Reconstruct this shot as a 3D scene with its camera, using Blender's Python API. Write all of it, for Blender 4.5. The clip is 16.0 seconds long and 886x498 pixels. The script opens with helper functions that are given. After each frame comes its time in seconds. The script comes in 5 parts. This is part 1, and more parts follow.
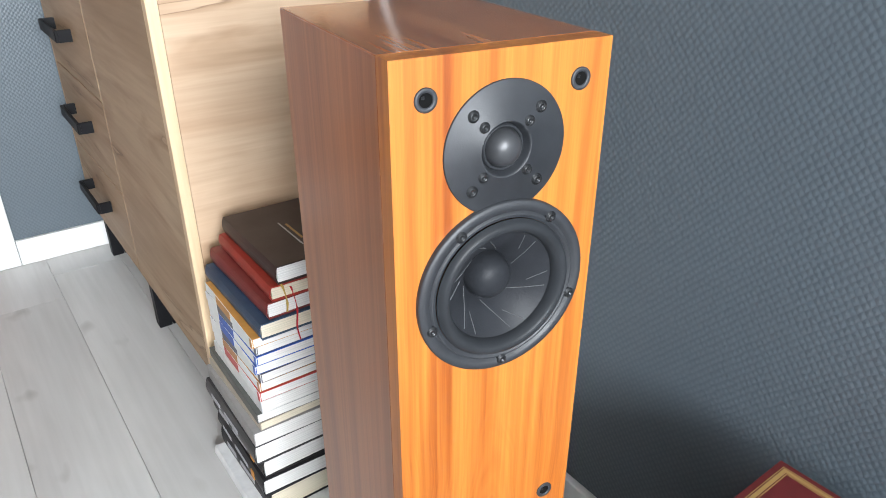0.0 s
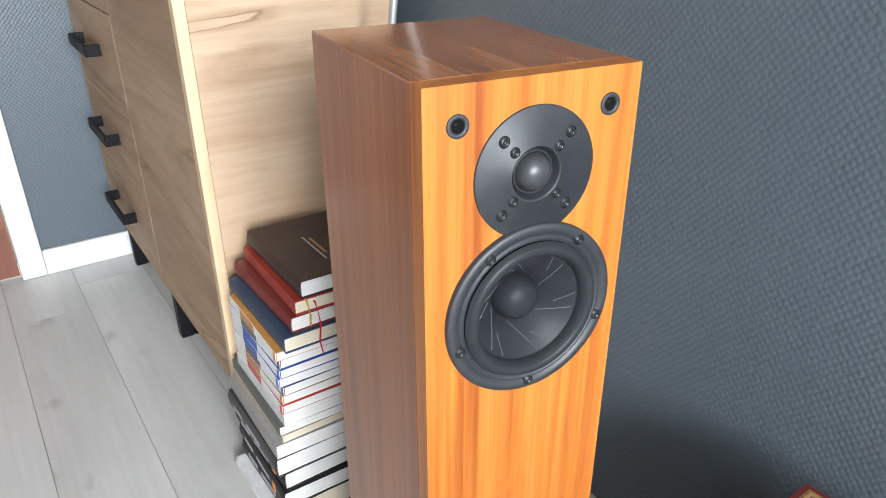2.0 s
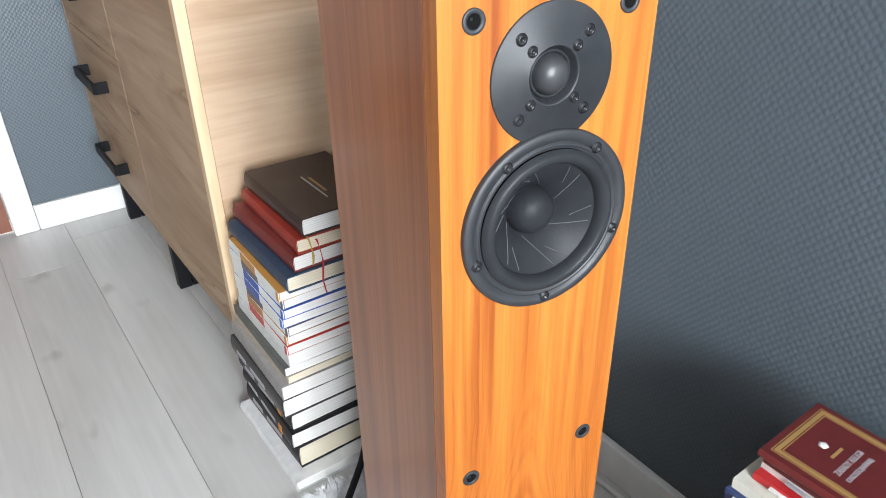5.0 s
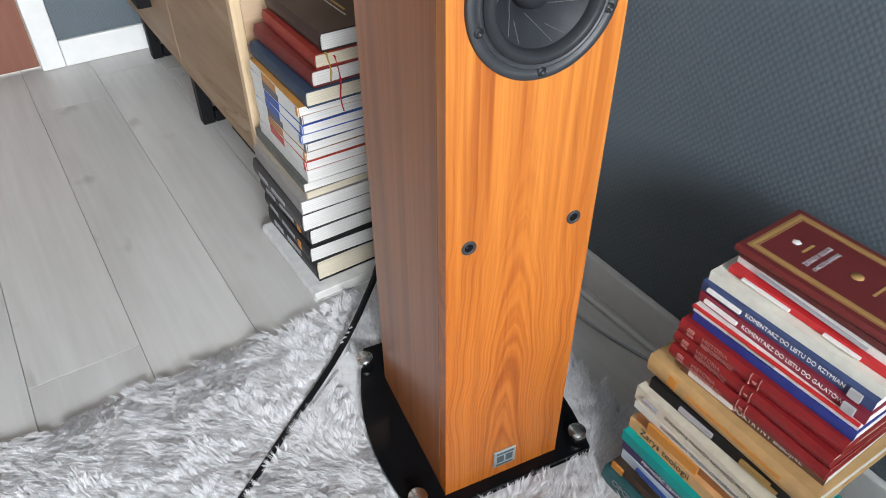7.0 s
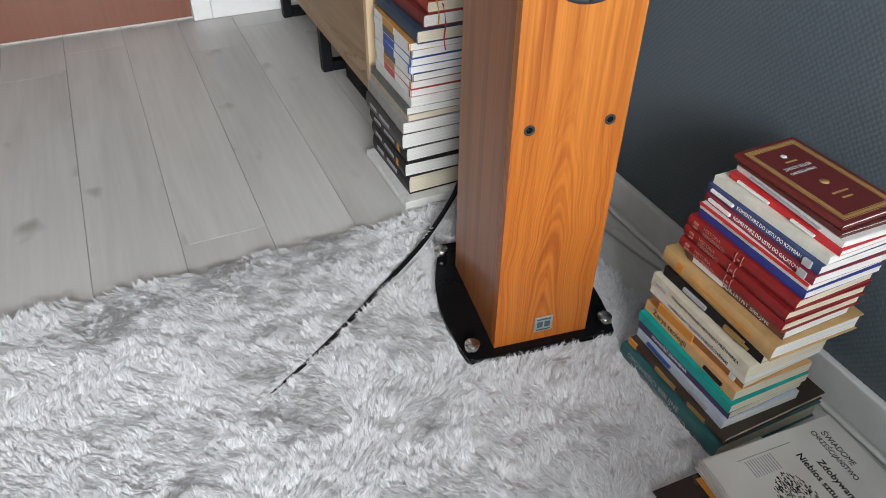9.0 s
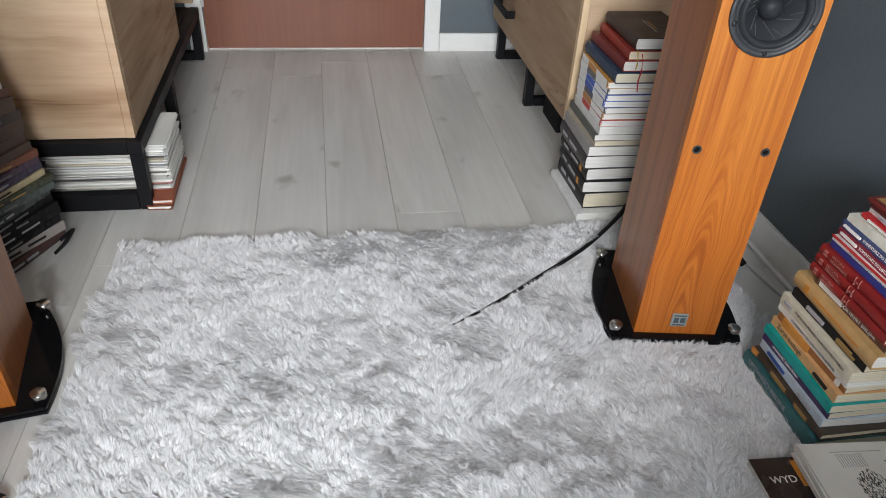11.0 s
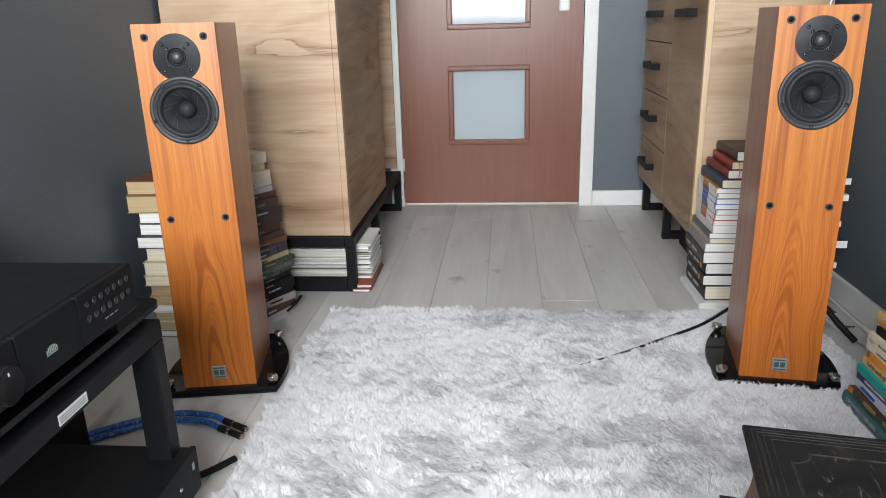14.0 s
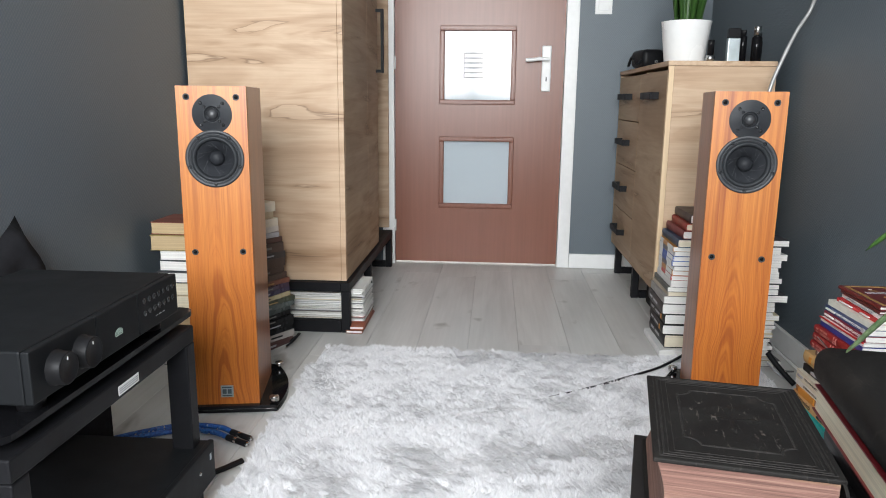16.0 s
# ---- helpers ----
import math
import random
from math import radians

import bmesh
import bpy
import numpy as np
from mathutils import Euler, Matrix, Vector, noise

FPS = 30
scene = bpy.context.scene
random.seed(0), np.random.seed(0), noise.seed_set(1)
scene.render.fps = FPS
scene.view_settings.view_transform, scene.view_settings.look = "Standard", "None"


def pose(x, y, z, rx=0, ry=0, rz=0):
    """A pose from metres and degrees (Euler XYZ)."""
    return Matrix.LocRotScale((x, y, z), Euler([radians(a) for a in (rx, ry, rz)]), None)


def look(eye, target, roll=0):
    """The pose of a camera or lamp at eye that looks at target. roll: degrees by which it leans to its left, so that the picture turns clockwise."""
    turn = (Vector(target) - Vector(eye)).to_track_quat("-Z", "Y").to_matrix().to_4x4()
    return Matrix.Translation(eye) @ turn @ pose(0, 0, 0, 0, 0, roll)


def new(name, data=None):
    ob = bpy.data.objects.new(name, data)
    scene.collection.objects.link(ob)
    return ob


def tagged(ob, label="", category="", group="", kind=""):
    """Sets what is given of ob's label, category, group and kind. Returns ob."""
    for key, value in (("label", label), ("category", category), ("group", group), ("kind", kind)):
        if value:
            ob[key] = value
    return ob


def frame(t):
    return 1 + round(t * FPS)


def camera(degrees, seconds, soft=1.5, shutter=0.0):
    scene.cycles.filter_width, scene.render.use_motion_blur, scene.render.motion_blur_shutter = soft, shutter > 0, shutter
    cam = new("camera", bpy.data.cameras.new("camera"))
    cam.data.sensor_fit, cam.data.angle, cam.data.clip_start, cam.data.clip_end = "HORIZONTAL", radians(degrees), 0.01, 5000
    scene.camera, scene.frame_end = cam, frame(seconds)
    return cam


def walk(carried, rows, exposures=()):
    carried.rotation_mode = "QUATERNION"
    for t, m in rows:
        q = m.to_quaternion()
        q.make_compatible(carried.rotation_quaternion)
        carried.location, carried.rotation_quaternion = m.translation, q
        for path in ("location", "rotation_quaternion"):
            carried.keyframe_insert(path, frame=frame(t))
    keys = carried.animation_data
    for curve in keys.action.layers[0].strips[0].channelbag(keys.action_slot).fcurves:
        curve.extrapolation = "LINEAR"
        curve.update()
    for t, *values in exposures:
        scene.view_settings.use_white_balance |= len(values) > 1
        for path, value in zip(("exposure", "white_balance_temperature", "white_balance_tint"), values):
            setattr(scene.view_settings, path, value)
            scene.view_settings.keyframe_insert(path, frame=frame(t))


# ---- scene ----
cam = camera(63.8, 16.0, 0.95)
PATH = [
    (0, (0.153, 0.126, 0.976), (1.194, 1.562, 0.052), 0),
    (0.5, (0.154, 0.129, 0.974), (1.177, 1.569, 0.036), -0.2),
    (1, (0.151, 0.131, 0.978), (1.162, 1.578, 0.039), -0.6),
    (1.5, (0.145, 0.13, 0.984), (1.158, 1.593, 0.071), 0.2),
    (2, (0.145, 0.131, 0.987), (1.156, 1.604, 0.086), -0.2),
    (2.5, (0.145, 0.135, 0.985), (1.151, 1.609, 0.082), -0.6),
    (3, (0.146, 0.135, 0.977), (1.145, 1.605, 0.06), -0.5),
    (5.3, (0.129, 0.139, 0.941), (1.120, 1.535, -0.092), -1.1),
    (5.5, (0.132, 0.136, 0.935), (1.117, 1.518, -0.124), -1.05),
    (6, (0.126, 0.114, 0.92), (1.076, 1.466, -0.208), -0.9),
    (6.5, (0.115, 0.08, 0.905), (0.993, 1.404, -0.31), -0.9),
    (7, (0.086, 0.049, 0.902), (0.927, 1.343, -0.371), -0.2),
    (7.5, (0.022, -0.009, 0.918), (0.857, 1.267, -0.377), -0.5),
    (8, (-0.04, -0.083, 0.938), (0.819, 1.167, -0.365), 0.8),
    (8.5, (-0.059, -0.154, 0.941), (0.78, 1.123, -0.35), 1.6),
    (9, (-0.068, -0.237, 0.944), (0.593, 1.163, -0.322), 0.9),
    (9.2, (-0.067, -0.271, 0.94), (0.523, 1.17, -0.315), 1.5),
    (11.3, (-0.247, -0.574, 1.007), (-0.01, 1.067, -0.112), 2.8),
    (11.5, (-0.231, -0.582, 0.999), (-0.05, 1.079, -0.101), 2.4),
    (12, (-0.229, -0.624, 0.963), (-0.149, 1.081, -0.079), 3.4),
    (12.5, (-0.251, -0.685, 0.869), (-0.271, 1.076, -0.081), 1.3),
    (13, (-0.229, -0.843, 0.809), (-0.364, 1.002, 0.048), -1.9),
    (13.5, (-0.199, -0.991, 0.854), (-0.354, 0.885, 0.179), -1.6),
    (14, (-0.187, -1.122, 0.865), (-0.363, 0.776, 0.257), -1.6),
    (14.5, (-0.169, -1.227, 0.86), (-0.345, 0.691, 0.323), -1.2),
    (15, (-0.173, -1.302, 0.855), (-0.341, 0.632, 0.375), -1.0),
    (15.5, (-0.169, -1.35, 0.852), (-0.309, 0.594, 0.402), 0.1),
    (16, (-0.173, -1.388, 0.847), (-0.31, 0.565, 0.439), 0.6),
]
walk(cam, [(t, look(eye, target, roll)) for t, eye, target, roll in PATH],
     [(0, 0.93, 6350, 10), (3, 0.91, 6350, 10), (5.5, 0.88, 6350, 10), (7, 0.58, 6400, 10), (8, 0.47, 6450, 10), (9, 0.22, 6550, 10), (11.5, 0.12, 6600, 10), (14, 0.13, 6550, 10), (16, 0.14, 6550, 10)])

# ---- light ----
world = bpy.data.worlds.new("sky")
scene.world = world
world.use_nodes = True
wn = world.node_tree
sky = wn.nodes.new("ShaderNodeTexSky")
sky.sky_type, sky.sun_disc = "NISHITA", False
sky.sun_elevation, sky.sun_rotation = radians(38), radians(200)
wn.links.new(sky.outputs[0], wn.nodes["Background"].inputs[0])
wn.nodes["Background"].inputs[1].default_value = 0.12

RIGHT, LEFT, FAR, NEAR, HIGH = 0.855, -1.27, 2.272, -2.45, 2.5
WIN = (-1.20, 0.32, 0.88, 2.18)


def area(name, m, w, h, watts, colour, spread=180):
    lamp = bpy.data.lights.new(name, "AREA")
    lamp.shape, lamp.size, lamp.size_y, lamp.energy, lamp.color = "RECTANGLE", w, h, watts, colour
    lamp.spread = radians(spread)
    ob = new(name, lamp)
    ob.matrix_world = m
    return ob


# daylight standing in the window's opening, and the hall's lamp behind the door
area("window_daylight", pose((WIN[0] + WIN[1]) / 2, NEAR - 0.06, (WIN[2] + WIN[3]) / 2, 90, 0, 0), WIN[1] - WIN[0], WIN[3] - WIN[2], 138, (0.93, 0.97, 1.0), 140)
area("hall_lamp", pose(-0.3, FAR + 0.75, 2.35, 0, 0, 0), 0.4, 0.4, 36, (1.0, 0.97, 0.93))


# ---- materials ----
def material(name, colour=(0.5, 0.5, 0.5), rough=0.5, metal=0.0, coat=0.0):
    m = bpy.data.materials.new(name)
    m.use_nodes = True
    b = m.node_tree.nodes["Principled BSDF"]
    b.inputs["Base Color"].default_value = (*colour, 1)
    b.inputs["Roughness"].default_value = rough
    b.inputs["Metallic"].default_value = metal
    b.inputs["Coat Weight"].default_value = coat
    if max(colour) < 0.03 and not metal:
        b.inputs["Specular IOR Level"].default_value = 0.14
    b.inputs["Coat Roughness"].default_value = 0.12
    return m, m.node_tree, b


def node(nt, kind, **values):
    n = nt.nodes.new(kind)
    for key, value in values.items():
        if key in n.inputs:
            n.inputs[key].default_value = value
    return n


def coords(nt, scale=(1, 1, 1), turn=(0, 0, 0), spread=0.0):
    c = nt.nodes.new("ShaderNodeTexCoord")
    mp = node(nt, "ShaderNodeMapping", Scale=scale, Rotation=turn)
    if spread:
        info, add = nt.nodes.new("ShaderNodeObjectInfo"), node(nt, "ShaderNodeVectorMath")
        mul = nt.nodes.new("ShaderNodeMath")
        mul.operation, mul.inputs[1].default_value = "MULTIPLY", spread
        nt.links.new(info.outputs["Random"], mul.inputs[0])
        nt.links.new(c.outputs["Object"], add.inputs[0])
        nt.links.new(mul.outputs[0], add.inputs[1])
        nt.links.new(add.outputs[0], mp.inputs["Vector"])
    else:
        nt.links.new(c.outputs["Object"], mp.inputs["Vector"])
    return mp.outputs[0]


def noisy(nt, vec, scale, detail=3.0, rough=0.55, distort=0.0):
    n = node(nt, "ShaderNodeTexNoise", Scale=scale, Detail=detail, Roughness=rough, Distortion=distort)
    nt.links.new(vec, n.inputs["Vector"])
    return n.outputs["Fac"]


def ramp(nt, fac, stops):
    r = nt.nodes.new("ShaderNodeValToRGB")
    e = r.color_ramp.elements
    while len(e) < len(stops):
        e.new(0.5)
    for el, (at, colour) in zip(e, stops):
        el.position, el.color = at, (*colour, 1) if len(colour) == 3 else colour
    nt.links.new(fac, r.inputs[0])
    return r.outputs[0]


def mixed(nt, fac, a, b, blend="MIX"):
    x = nt.nodes.new("ShaderNodeMix")
    x.data_type, x.blend_type = "RGBA", blend
    for sock, val in ((x.inputs[0], fac), (x.inputs[6], a), (x.inputs[7], b)):
        if isinstance(val, (int, float)):
            sock.default_value = val
        elif isinstance(val, tuple):
            sock.default_value = (*val, 1)
        else:
            nt.links.new(val, sock)
    return x.outputs[2]


def bumped(nt, b, height, strength, distance):
    n = node(nt, "ShaderNodeBump", Strength=strength, Distance=distance)
    nt.links.new(height, n.inputs["Height"])
    nt.links.new(n.outputs[0], b.inputs["Normal"])


def plain(name, colour, rough=0.5, metal=0.0, coat=0.0, vary=0.12, scale=30.0, bump=0.0):
    m, nt, b = material(name, colour, rough, metal, coat)
    v = coords(nt)
    f = noisy(nt, v, scale, 4)
    lo, hi = tuple(c * (1 - vary) for c in colour), tuple(min(1, c * (1 + vary)) for c in colour)
    nt.links.new(ramp(nt, f, [(0.3, lo), (0.7, hi)]), b.inputs["Base Color"])
    nt.links.new(ramp(nt, noisy(nt, v, scale * 0.3, 3), [(0.3, (max(0, rough - 0.06),) * 3), (0.7, (min(1, rough + 0.06),) * 3)]), b.inputs["Roughness"])
    if bump:
        bumped(nt, b, noisy(nt, v, scale * 12, 3), bump, 0.002)
    return m


def arithmetic(nt, kind, a, b):
    n = nt.nodes.new("ShaderNodeMath")
    n.operation = kind
    for sock, val in zip(n.inputs, (a, b)):
        if isinstance(val, (int, float)):
            sock.default_value = val
        else:
            nt.links.new(val, sock)
    return n.outputs[0]


def figured(nt, stretch, bow, often):
    """Growth rings cut tangentially: nested arches over the foot of a board, running out into straight lines."""
    sep = nt.nodes.new("ShaderNodeSeparateXYZ")
    nt.links.new(nt.nodes.new("ShaderNodeTexCoord").outputs["Object"], sep.inputs[0])
    info = nt.nodes.new("ShaderNodeObjectInfo")
    drift = noisy(nt, coords(nt, (4, 4, 5), spread=3.0), 1.0, 2, 0.5)
    x = arithmetic(nt, "ADD", sep.outputs[0], arithmetic(nt, "MULTIPLY", arithmetic(nt, "SUBTRACT", drift, 0.5), 0.05))
    hill = arithmetic(nt, "MULTIPLY", arithmetic(nt, "MULTIPLY", x, x), bow)
    f = arithmetic(nt, "ADD", arithmetic(nt, "MULTIPLY", sep.outputs[2], stretch), hill)
    f = arithmetic(nt, "ADD", f, arithmetic(nt, "MULTIPLY", noisy(nt, coords(nt, (60, 60, 6)), 1.0, 3), 0.02))
    f = arithmetic(nt, "ADD", f, arithmetic(nt, "MULTIPLY", info.outputs["Random"], 7.0))
    n = nt.nodes.new("ShaderNodeTexNoise")
    n.noise_dimensions = "1D"
    n.inputs["Scale"].default_value, n.inputs["Detail"].default_value, n.inputs["Roughness"].default_value = often, 3.0, 0.6
    nt.links.new(f, n.inputs["W"])
    return n.outputs["Fac"], sep.outputs[2]


def veneer(name, dark, mid, light, along=2, rough=0.3, arch=0.0):
    """Straight-grained veneer with broad stripes, arched figure and fine pores."""
    m, nt, b = material(name, mid, rough, coat=0.2)
    b.inputs["Specular IOR Level"].default_value = 0.45
    b.inputs["Coat Roughness"].default_value = 0.3 if rough > 0.2 else 0.12
    squeeze = [24.0, 24.0, 24.0]
    squeeze[along] = 0.4
    fine = [260.0, 260.0, 260.0]
    fine[along] = 5.0
    wide = noisy(nt, coords(nt, squeeze, spread=5.0), 1.0, 2, 0.5, 0.2)
    stripes = noisy(nt, coords(nt, [s * 2.6 for s in squeeze], spread=9.0), 1.0, 4, 0.65, 0.15)
    pores = noisy(nt, coords(nt, fine), 1.0, 3, 0.6)
    c = ramp(nt, wide, [(0.32, dark), (0.43, mid), (0.54, light), (0.62, mid), (0.72, dark)])
    c = mixed(nt, 0.5, c, ramp(nt, stripes, [(0.37, dark), (0.46, mid), (0.54, light), (0.61, mid), (0.67, dark)]))
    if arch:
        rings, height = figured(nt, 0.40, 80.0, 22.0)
        # arched figure reddened and darkened against straight grain, standing in for dimmer light below
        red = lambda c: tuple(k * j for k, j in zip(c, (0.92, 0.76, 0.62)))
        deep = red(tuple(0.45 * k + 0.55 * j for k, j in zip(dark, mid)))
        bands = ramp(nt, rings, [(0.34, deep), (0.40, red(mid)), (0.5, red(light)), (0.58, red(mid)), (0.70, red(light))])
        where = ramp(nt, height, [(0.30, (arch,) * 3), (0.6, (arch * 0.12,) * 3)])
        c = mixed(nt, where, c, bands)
    c = mixed(nt, 0.28, c, ramp(nt, pores, [(0.32, (0.55, 0.45, 0.36)), (0.56, (1, 1, 1))]), "MULTIPLY")
    nt.links.new(c, b.inputs["Base Color"])
    bumped(nt, b, pores, 0.06, 0.0006)
    return m


def oak(name, along=0, tint=(1, 1, 1), edge=False):
    """Pale rustic oak laminate: long bands, cloudy knots and dark cracks."""
    m, nt, b = material(name, (0.5, 0.35, 0.2), 0.55)
    t = lambda c: tuple(a * k for a, k in zip(c, tint))
    sq = [5.5, 5.5, 5.5]
    sq[along] = 0.9
    fine = [90.0, 90.0, 90.0]
    fine[along] = 3.5
    crack = [11.0, 11.0, 11.0]
    crack[along] = 1.5
    bands = noisy(nt, coords(nt, sq), 1.0, 5, 0.55, 0.6)
    grain = noisy(nt, coords(nt, fine), 1.0, 3, 0.6)
    lines = noisy(nt, coords(nt, crack), 1.0, 4, 0.5, 1.2)
    c = ramp(nt, bands, [(0.3, t((0.42, 0.285, 0.165))), (0.43, t((0.535, 0.38, 0.235))), (0.56, t((0.63, 0.475, 0.31))), (0.7, t((0.49, 0.345, 0.21)))])
    c = mixed(nt, 0.5, c, ramp(nt, grain, [(0.3, (0.78, 0.74, 0.7)), (0.65, (1.05, 1.05, 1.05))]), "MULTIPLY")
    if not edge:
        c = mixed(nt, 0.85, c, ramp(nt, lines, [(0.0, (0.86, 0.82, 0.78)), (0.350, (0.97, 0.96, 0.95)), (0.362, (0.36, 0.29, 0.235)), (0.376, (0.74, 0.67, 0.6)), (0.48, (1, 1, 1))]), "MULTIPLY")
    nt.links.new(c, b.inputs["Base Color"])
    bumped(nt, b, grain, 0.08, 0.0008)
    return m


def wallpaper(name, colour, flip):
    """Painted wallpaper with a close woven relief."""
    m, nt, b = material(name, colour, 0.44)
    v = coords(nt, (1, 1, 1), (0, 0, radians(90)) if flip else (0, 0, 0))
    v2 = nt.nodes.new("ShaderNodeTexVoronoi")
    v2.voronoi_dimensions = "2D"
    v2.inputs["Scale"].default_value, v2.inputs["Randomness"].default_value = 128.0, 0.24
    sep, com = nt.nodes.new("ShaderNodeSeparateXYZ"), nt.nodes.new("ShaderNodeCombineXYZ")
    nt.links.new(nt.nodes.new("ShaderNodeTexCoord").outputs["Object"], sep.inputs[0])
    nt.links.new(sep.outputs[1 if flip else 0], com.inputs[0])
    nt.links.new(sep.outputs[2], com.inputs[1])
    mp = node(nt, "ShaderNodeMapping", Scale=(1.08, 0.95, 1), Rotation=(0, 0, radians(45)))
    nt.links.new(com.outputs[0], mp.inputs["Vector"])
    nt.links.new(mp.outputs[0], v2.inputs["Vector"])
    cloud = noisy(nt, v, 1.6, 3)
    lo, hi = tuple(c * 0.93 for c in colour), tuple(c * 1.07 for c in colour)
    c = mixed(nt, 0.5, ramp(nt, cloud, [(0.3, lo), (0.7, hi)]), ramp(nt, v2.outputs["Distance"], [(0.1, tuple(c * 1.12 for c in colour)), (0.6, tuple(c * 0.82 for c in colour))]))
    nt.links.new(c, b.inputs["Base Color"])
    inv = ramp(nt, v2.outputs["Distance"], [(0.05, (1, 1, 1)), (0.62, (0, 0, 0))])
    bumped(nt, b, inv, 0.5, 0.0010)
    return m


def laminate(name):
    m, nt, b = material(name, (0.5, 0.5, 0.49), 0.38)
    v = coords(nt, (5, 0.7, 5), spread=17.0)
    g = coords(nt, (90, 3, 90), spread=31.0)
    k = coords(nt, (9, 5, 9), spread=23.0)
    bands, grain, knots = noisy(nt, v, 1.2, 4, 0.55, 0.5), noisy(nt, g, 1.0, 3), noisy(nt, k, 1.0, 2, 0.5, 0.3)
    c = ramp(nt, bands, [(0.3, (0.51, 0.50, 0.485)), (0.5, (0.61, 0.602, 0.585)), (0.7, (0.69, 0.682, 0.665))])
    c = mixed(nt, 0.4, c, ramp(nt, grain, [(0.3, (0.84, 0.84, 0.83)), (0.65, (1, 1, 1))]), "MULTIPLY")
    c = mixed(nt, 0.8, c, ramp(nt, knots, [(0.25, (0.5, 0.48, 0.45)), (0.35, (1, 1, 1))]), "MULTIPLY")
    info = nt.nodes.new("ShaderNodeObjectInfo")
    c = mixed(nt, 1.0, c, ramp(nt, info.outputs["Random"], [(0.0, (0.93, 0.93, 0.93)), (1.0, (1.03, 1.03, 1.02))]), "MULTIPLY")
    nt.links.new(c, b.inputs["Base Color"])
    bumped(nt, b, grain, 0.08, 0.0006)
    return m


M = {
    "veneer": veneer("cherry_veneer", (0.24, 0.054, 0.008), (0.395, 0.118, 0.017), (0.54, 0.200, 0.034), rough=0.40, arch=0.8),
    "veneer_side": veneer("cherry_veneer_side", (0.24, 0.076, 0.024), (0.315, 0.108, 0.036), (0.40, 0.15, 0.052)),
    "veneer_top": veneer("cherry_veneer_top", (0.23, 0.07, 0.021), (0.36, 0.12, 0.038), (0.47, 0.18, 0.062), along=1, rough=0.13),
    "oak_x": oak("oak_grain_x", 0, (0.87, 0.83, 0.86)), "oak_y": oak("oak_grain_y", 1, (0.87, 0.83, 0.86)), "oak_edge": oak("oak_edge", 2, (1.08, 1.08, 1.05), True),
    # same oak darkened: the shade on fronts turned from the window
    "oak_front_shaded": oak("oak_front_shaded", 1, (0.69, 0.66, 0.64)),
    "wall_side": wallpaper("grey_blue_wallpaper_side", (0.098, 0.122, 0.142), True),
    "wall_end": wallpaper("grey_blue_wallpaper_end", (0.105, 0.13, 0.15), False),
    "laminate": laminate("grey_oak_laminate"),
    "white": plain("white_paint", (0.78, 0.78, 0.77), 0.35, vary=0.03),
    # white ceiling darkened to grey so that less light bounces into the shadows
    "ceiling": plain("low_bounce_paint", (0.46, 0.46, 0.45), 0.9, vary=0.03, scale=4),
    "dark_gap": plain("dark_joint", (0.22, 0.215, 0.2), 0.8),
    "steel_black": plain("black_powder_coat", (0.009, 0.009, 0.0105), 0.5, bump=0.05),
    "black": plain("black_plastic", (0.009, 0.009, 0.010), 0.45, bump=0.04),
    "black_satin": plain("black_satin_metal", (0.009, 0.0098, 0.011), 0.55, bump=0.05),
    "black_gloss": plain("black_gloss_acrylic", (0.006, 0.006, 0.007), 0.08, vary=0.05),
    "plate": plain("tweeter_plate", (0.026, 0.028, 0.032), 0.5, bump=0.05, scale=60),
    "rubber": plain("woofer_rubber", (0.024, 0.026, 0.029), 0.42),
    "cone": plain("coated_paper_cone", (0.021, 0.0225, 0.026), 0.45, bump=0.1, scale=40),
    "dome": plain("silk_dome", (0.035, 0.036, 0.039), 0.42),
    "screw": plain("blackened_screw_steel", (0.035, 0.036, 0.038), 0.3, 0.6),
    "black_card": plain("black_cardboard", (0.014, 0.014, 0.015), 0.7, vary=0.2),
    "pit": plain("unlit_hole", (0.004, 0.004, 0.004), 0.9),
    "grey_metal": plain("satin_grey_metal", (0.36, 0.36, 0.355), 0.45, 0.4),
    "chrome": plain("polished_steel", (0.62, 0.61, 0.59), 0.22, 1.0, vary=0.05),
    "glue": plain("glossy_slit_glue", (0.10, 0.104, 0.108), 0.2),
    "badge": plain("brushed_badge", (0.42, 0.47, 0.48), 0.35, 0.7),
    "badge_ink": plain("badge_ink", (0.06, 0.09, 0.1), 0.5),
    "door": None, "page": None, "page_cream": None, "fur": None,
}


def door_brown(name):
    m, nt, b = material(name, (0.2, 0.075, 0.045), 0.36)
    g = noisy(nt, coords(nt, (70, 70, 2.5)), 1.0, 4)
    c = ramp(nt, g, [(0.3, (0.185, 0.066, 0.039)), (0.7, (0.213, 0.078, 0.047))])
    nt.links.new(c, b.inputs["Base Color"])
    bumped(nt, b, g, 0.1, 0.0006)
    return m


def pages(name, colour):
    m, nt, b = material(name, colour, 0.8)
    g = noisy(nt, coords(nt, (3, 3, 900)), 1.0, 2, 0.5)
    stain = noisy(nt, coords(nt), 14, 3)
    c = ramp(nt, g, [(0.35, tuple(k * 0.78 for k in colour)), (0.6, colour)])
    c = mixed(nt, 0.5, c, ramp(nt, stain, [(0.3, (0.9, 0.87, 0.82)), (0.7, (1, 1, 1))]), "MULTIPLY")
    nt.links.new(c, b.inputs["Base Color"])
    bumped(nt, b, g, 0.25, 0.0006)
    return m


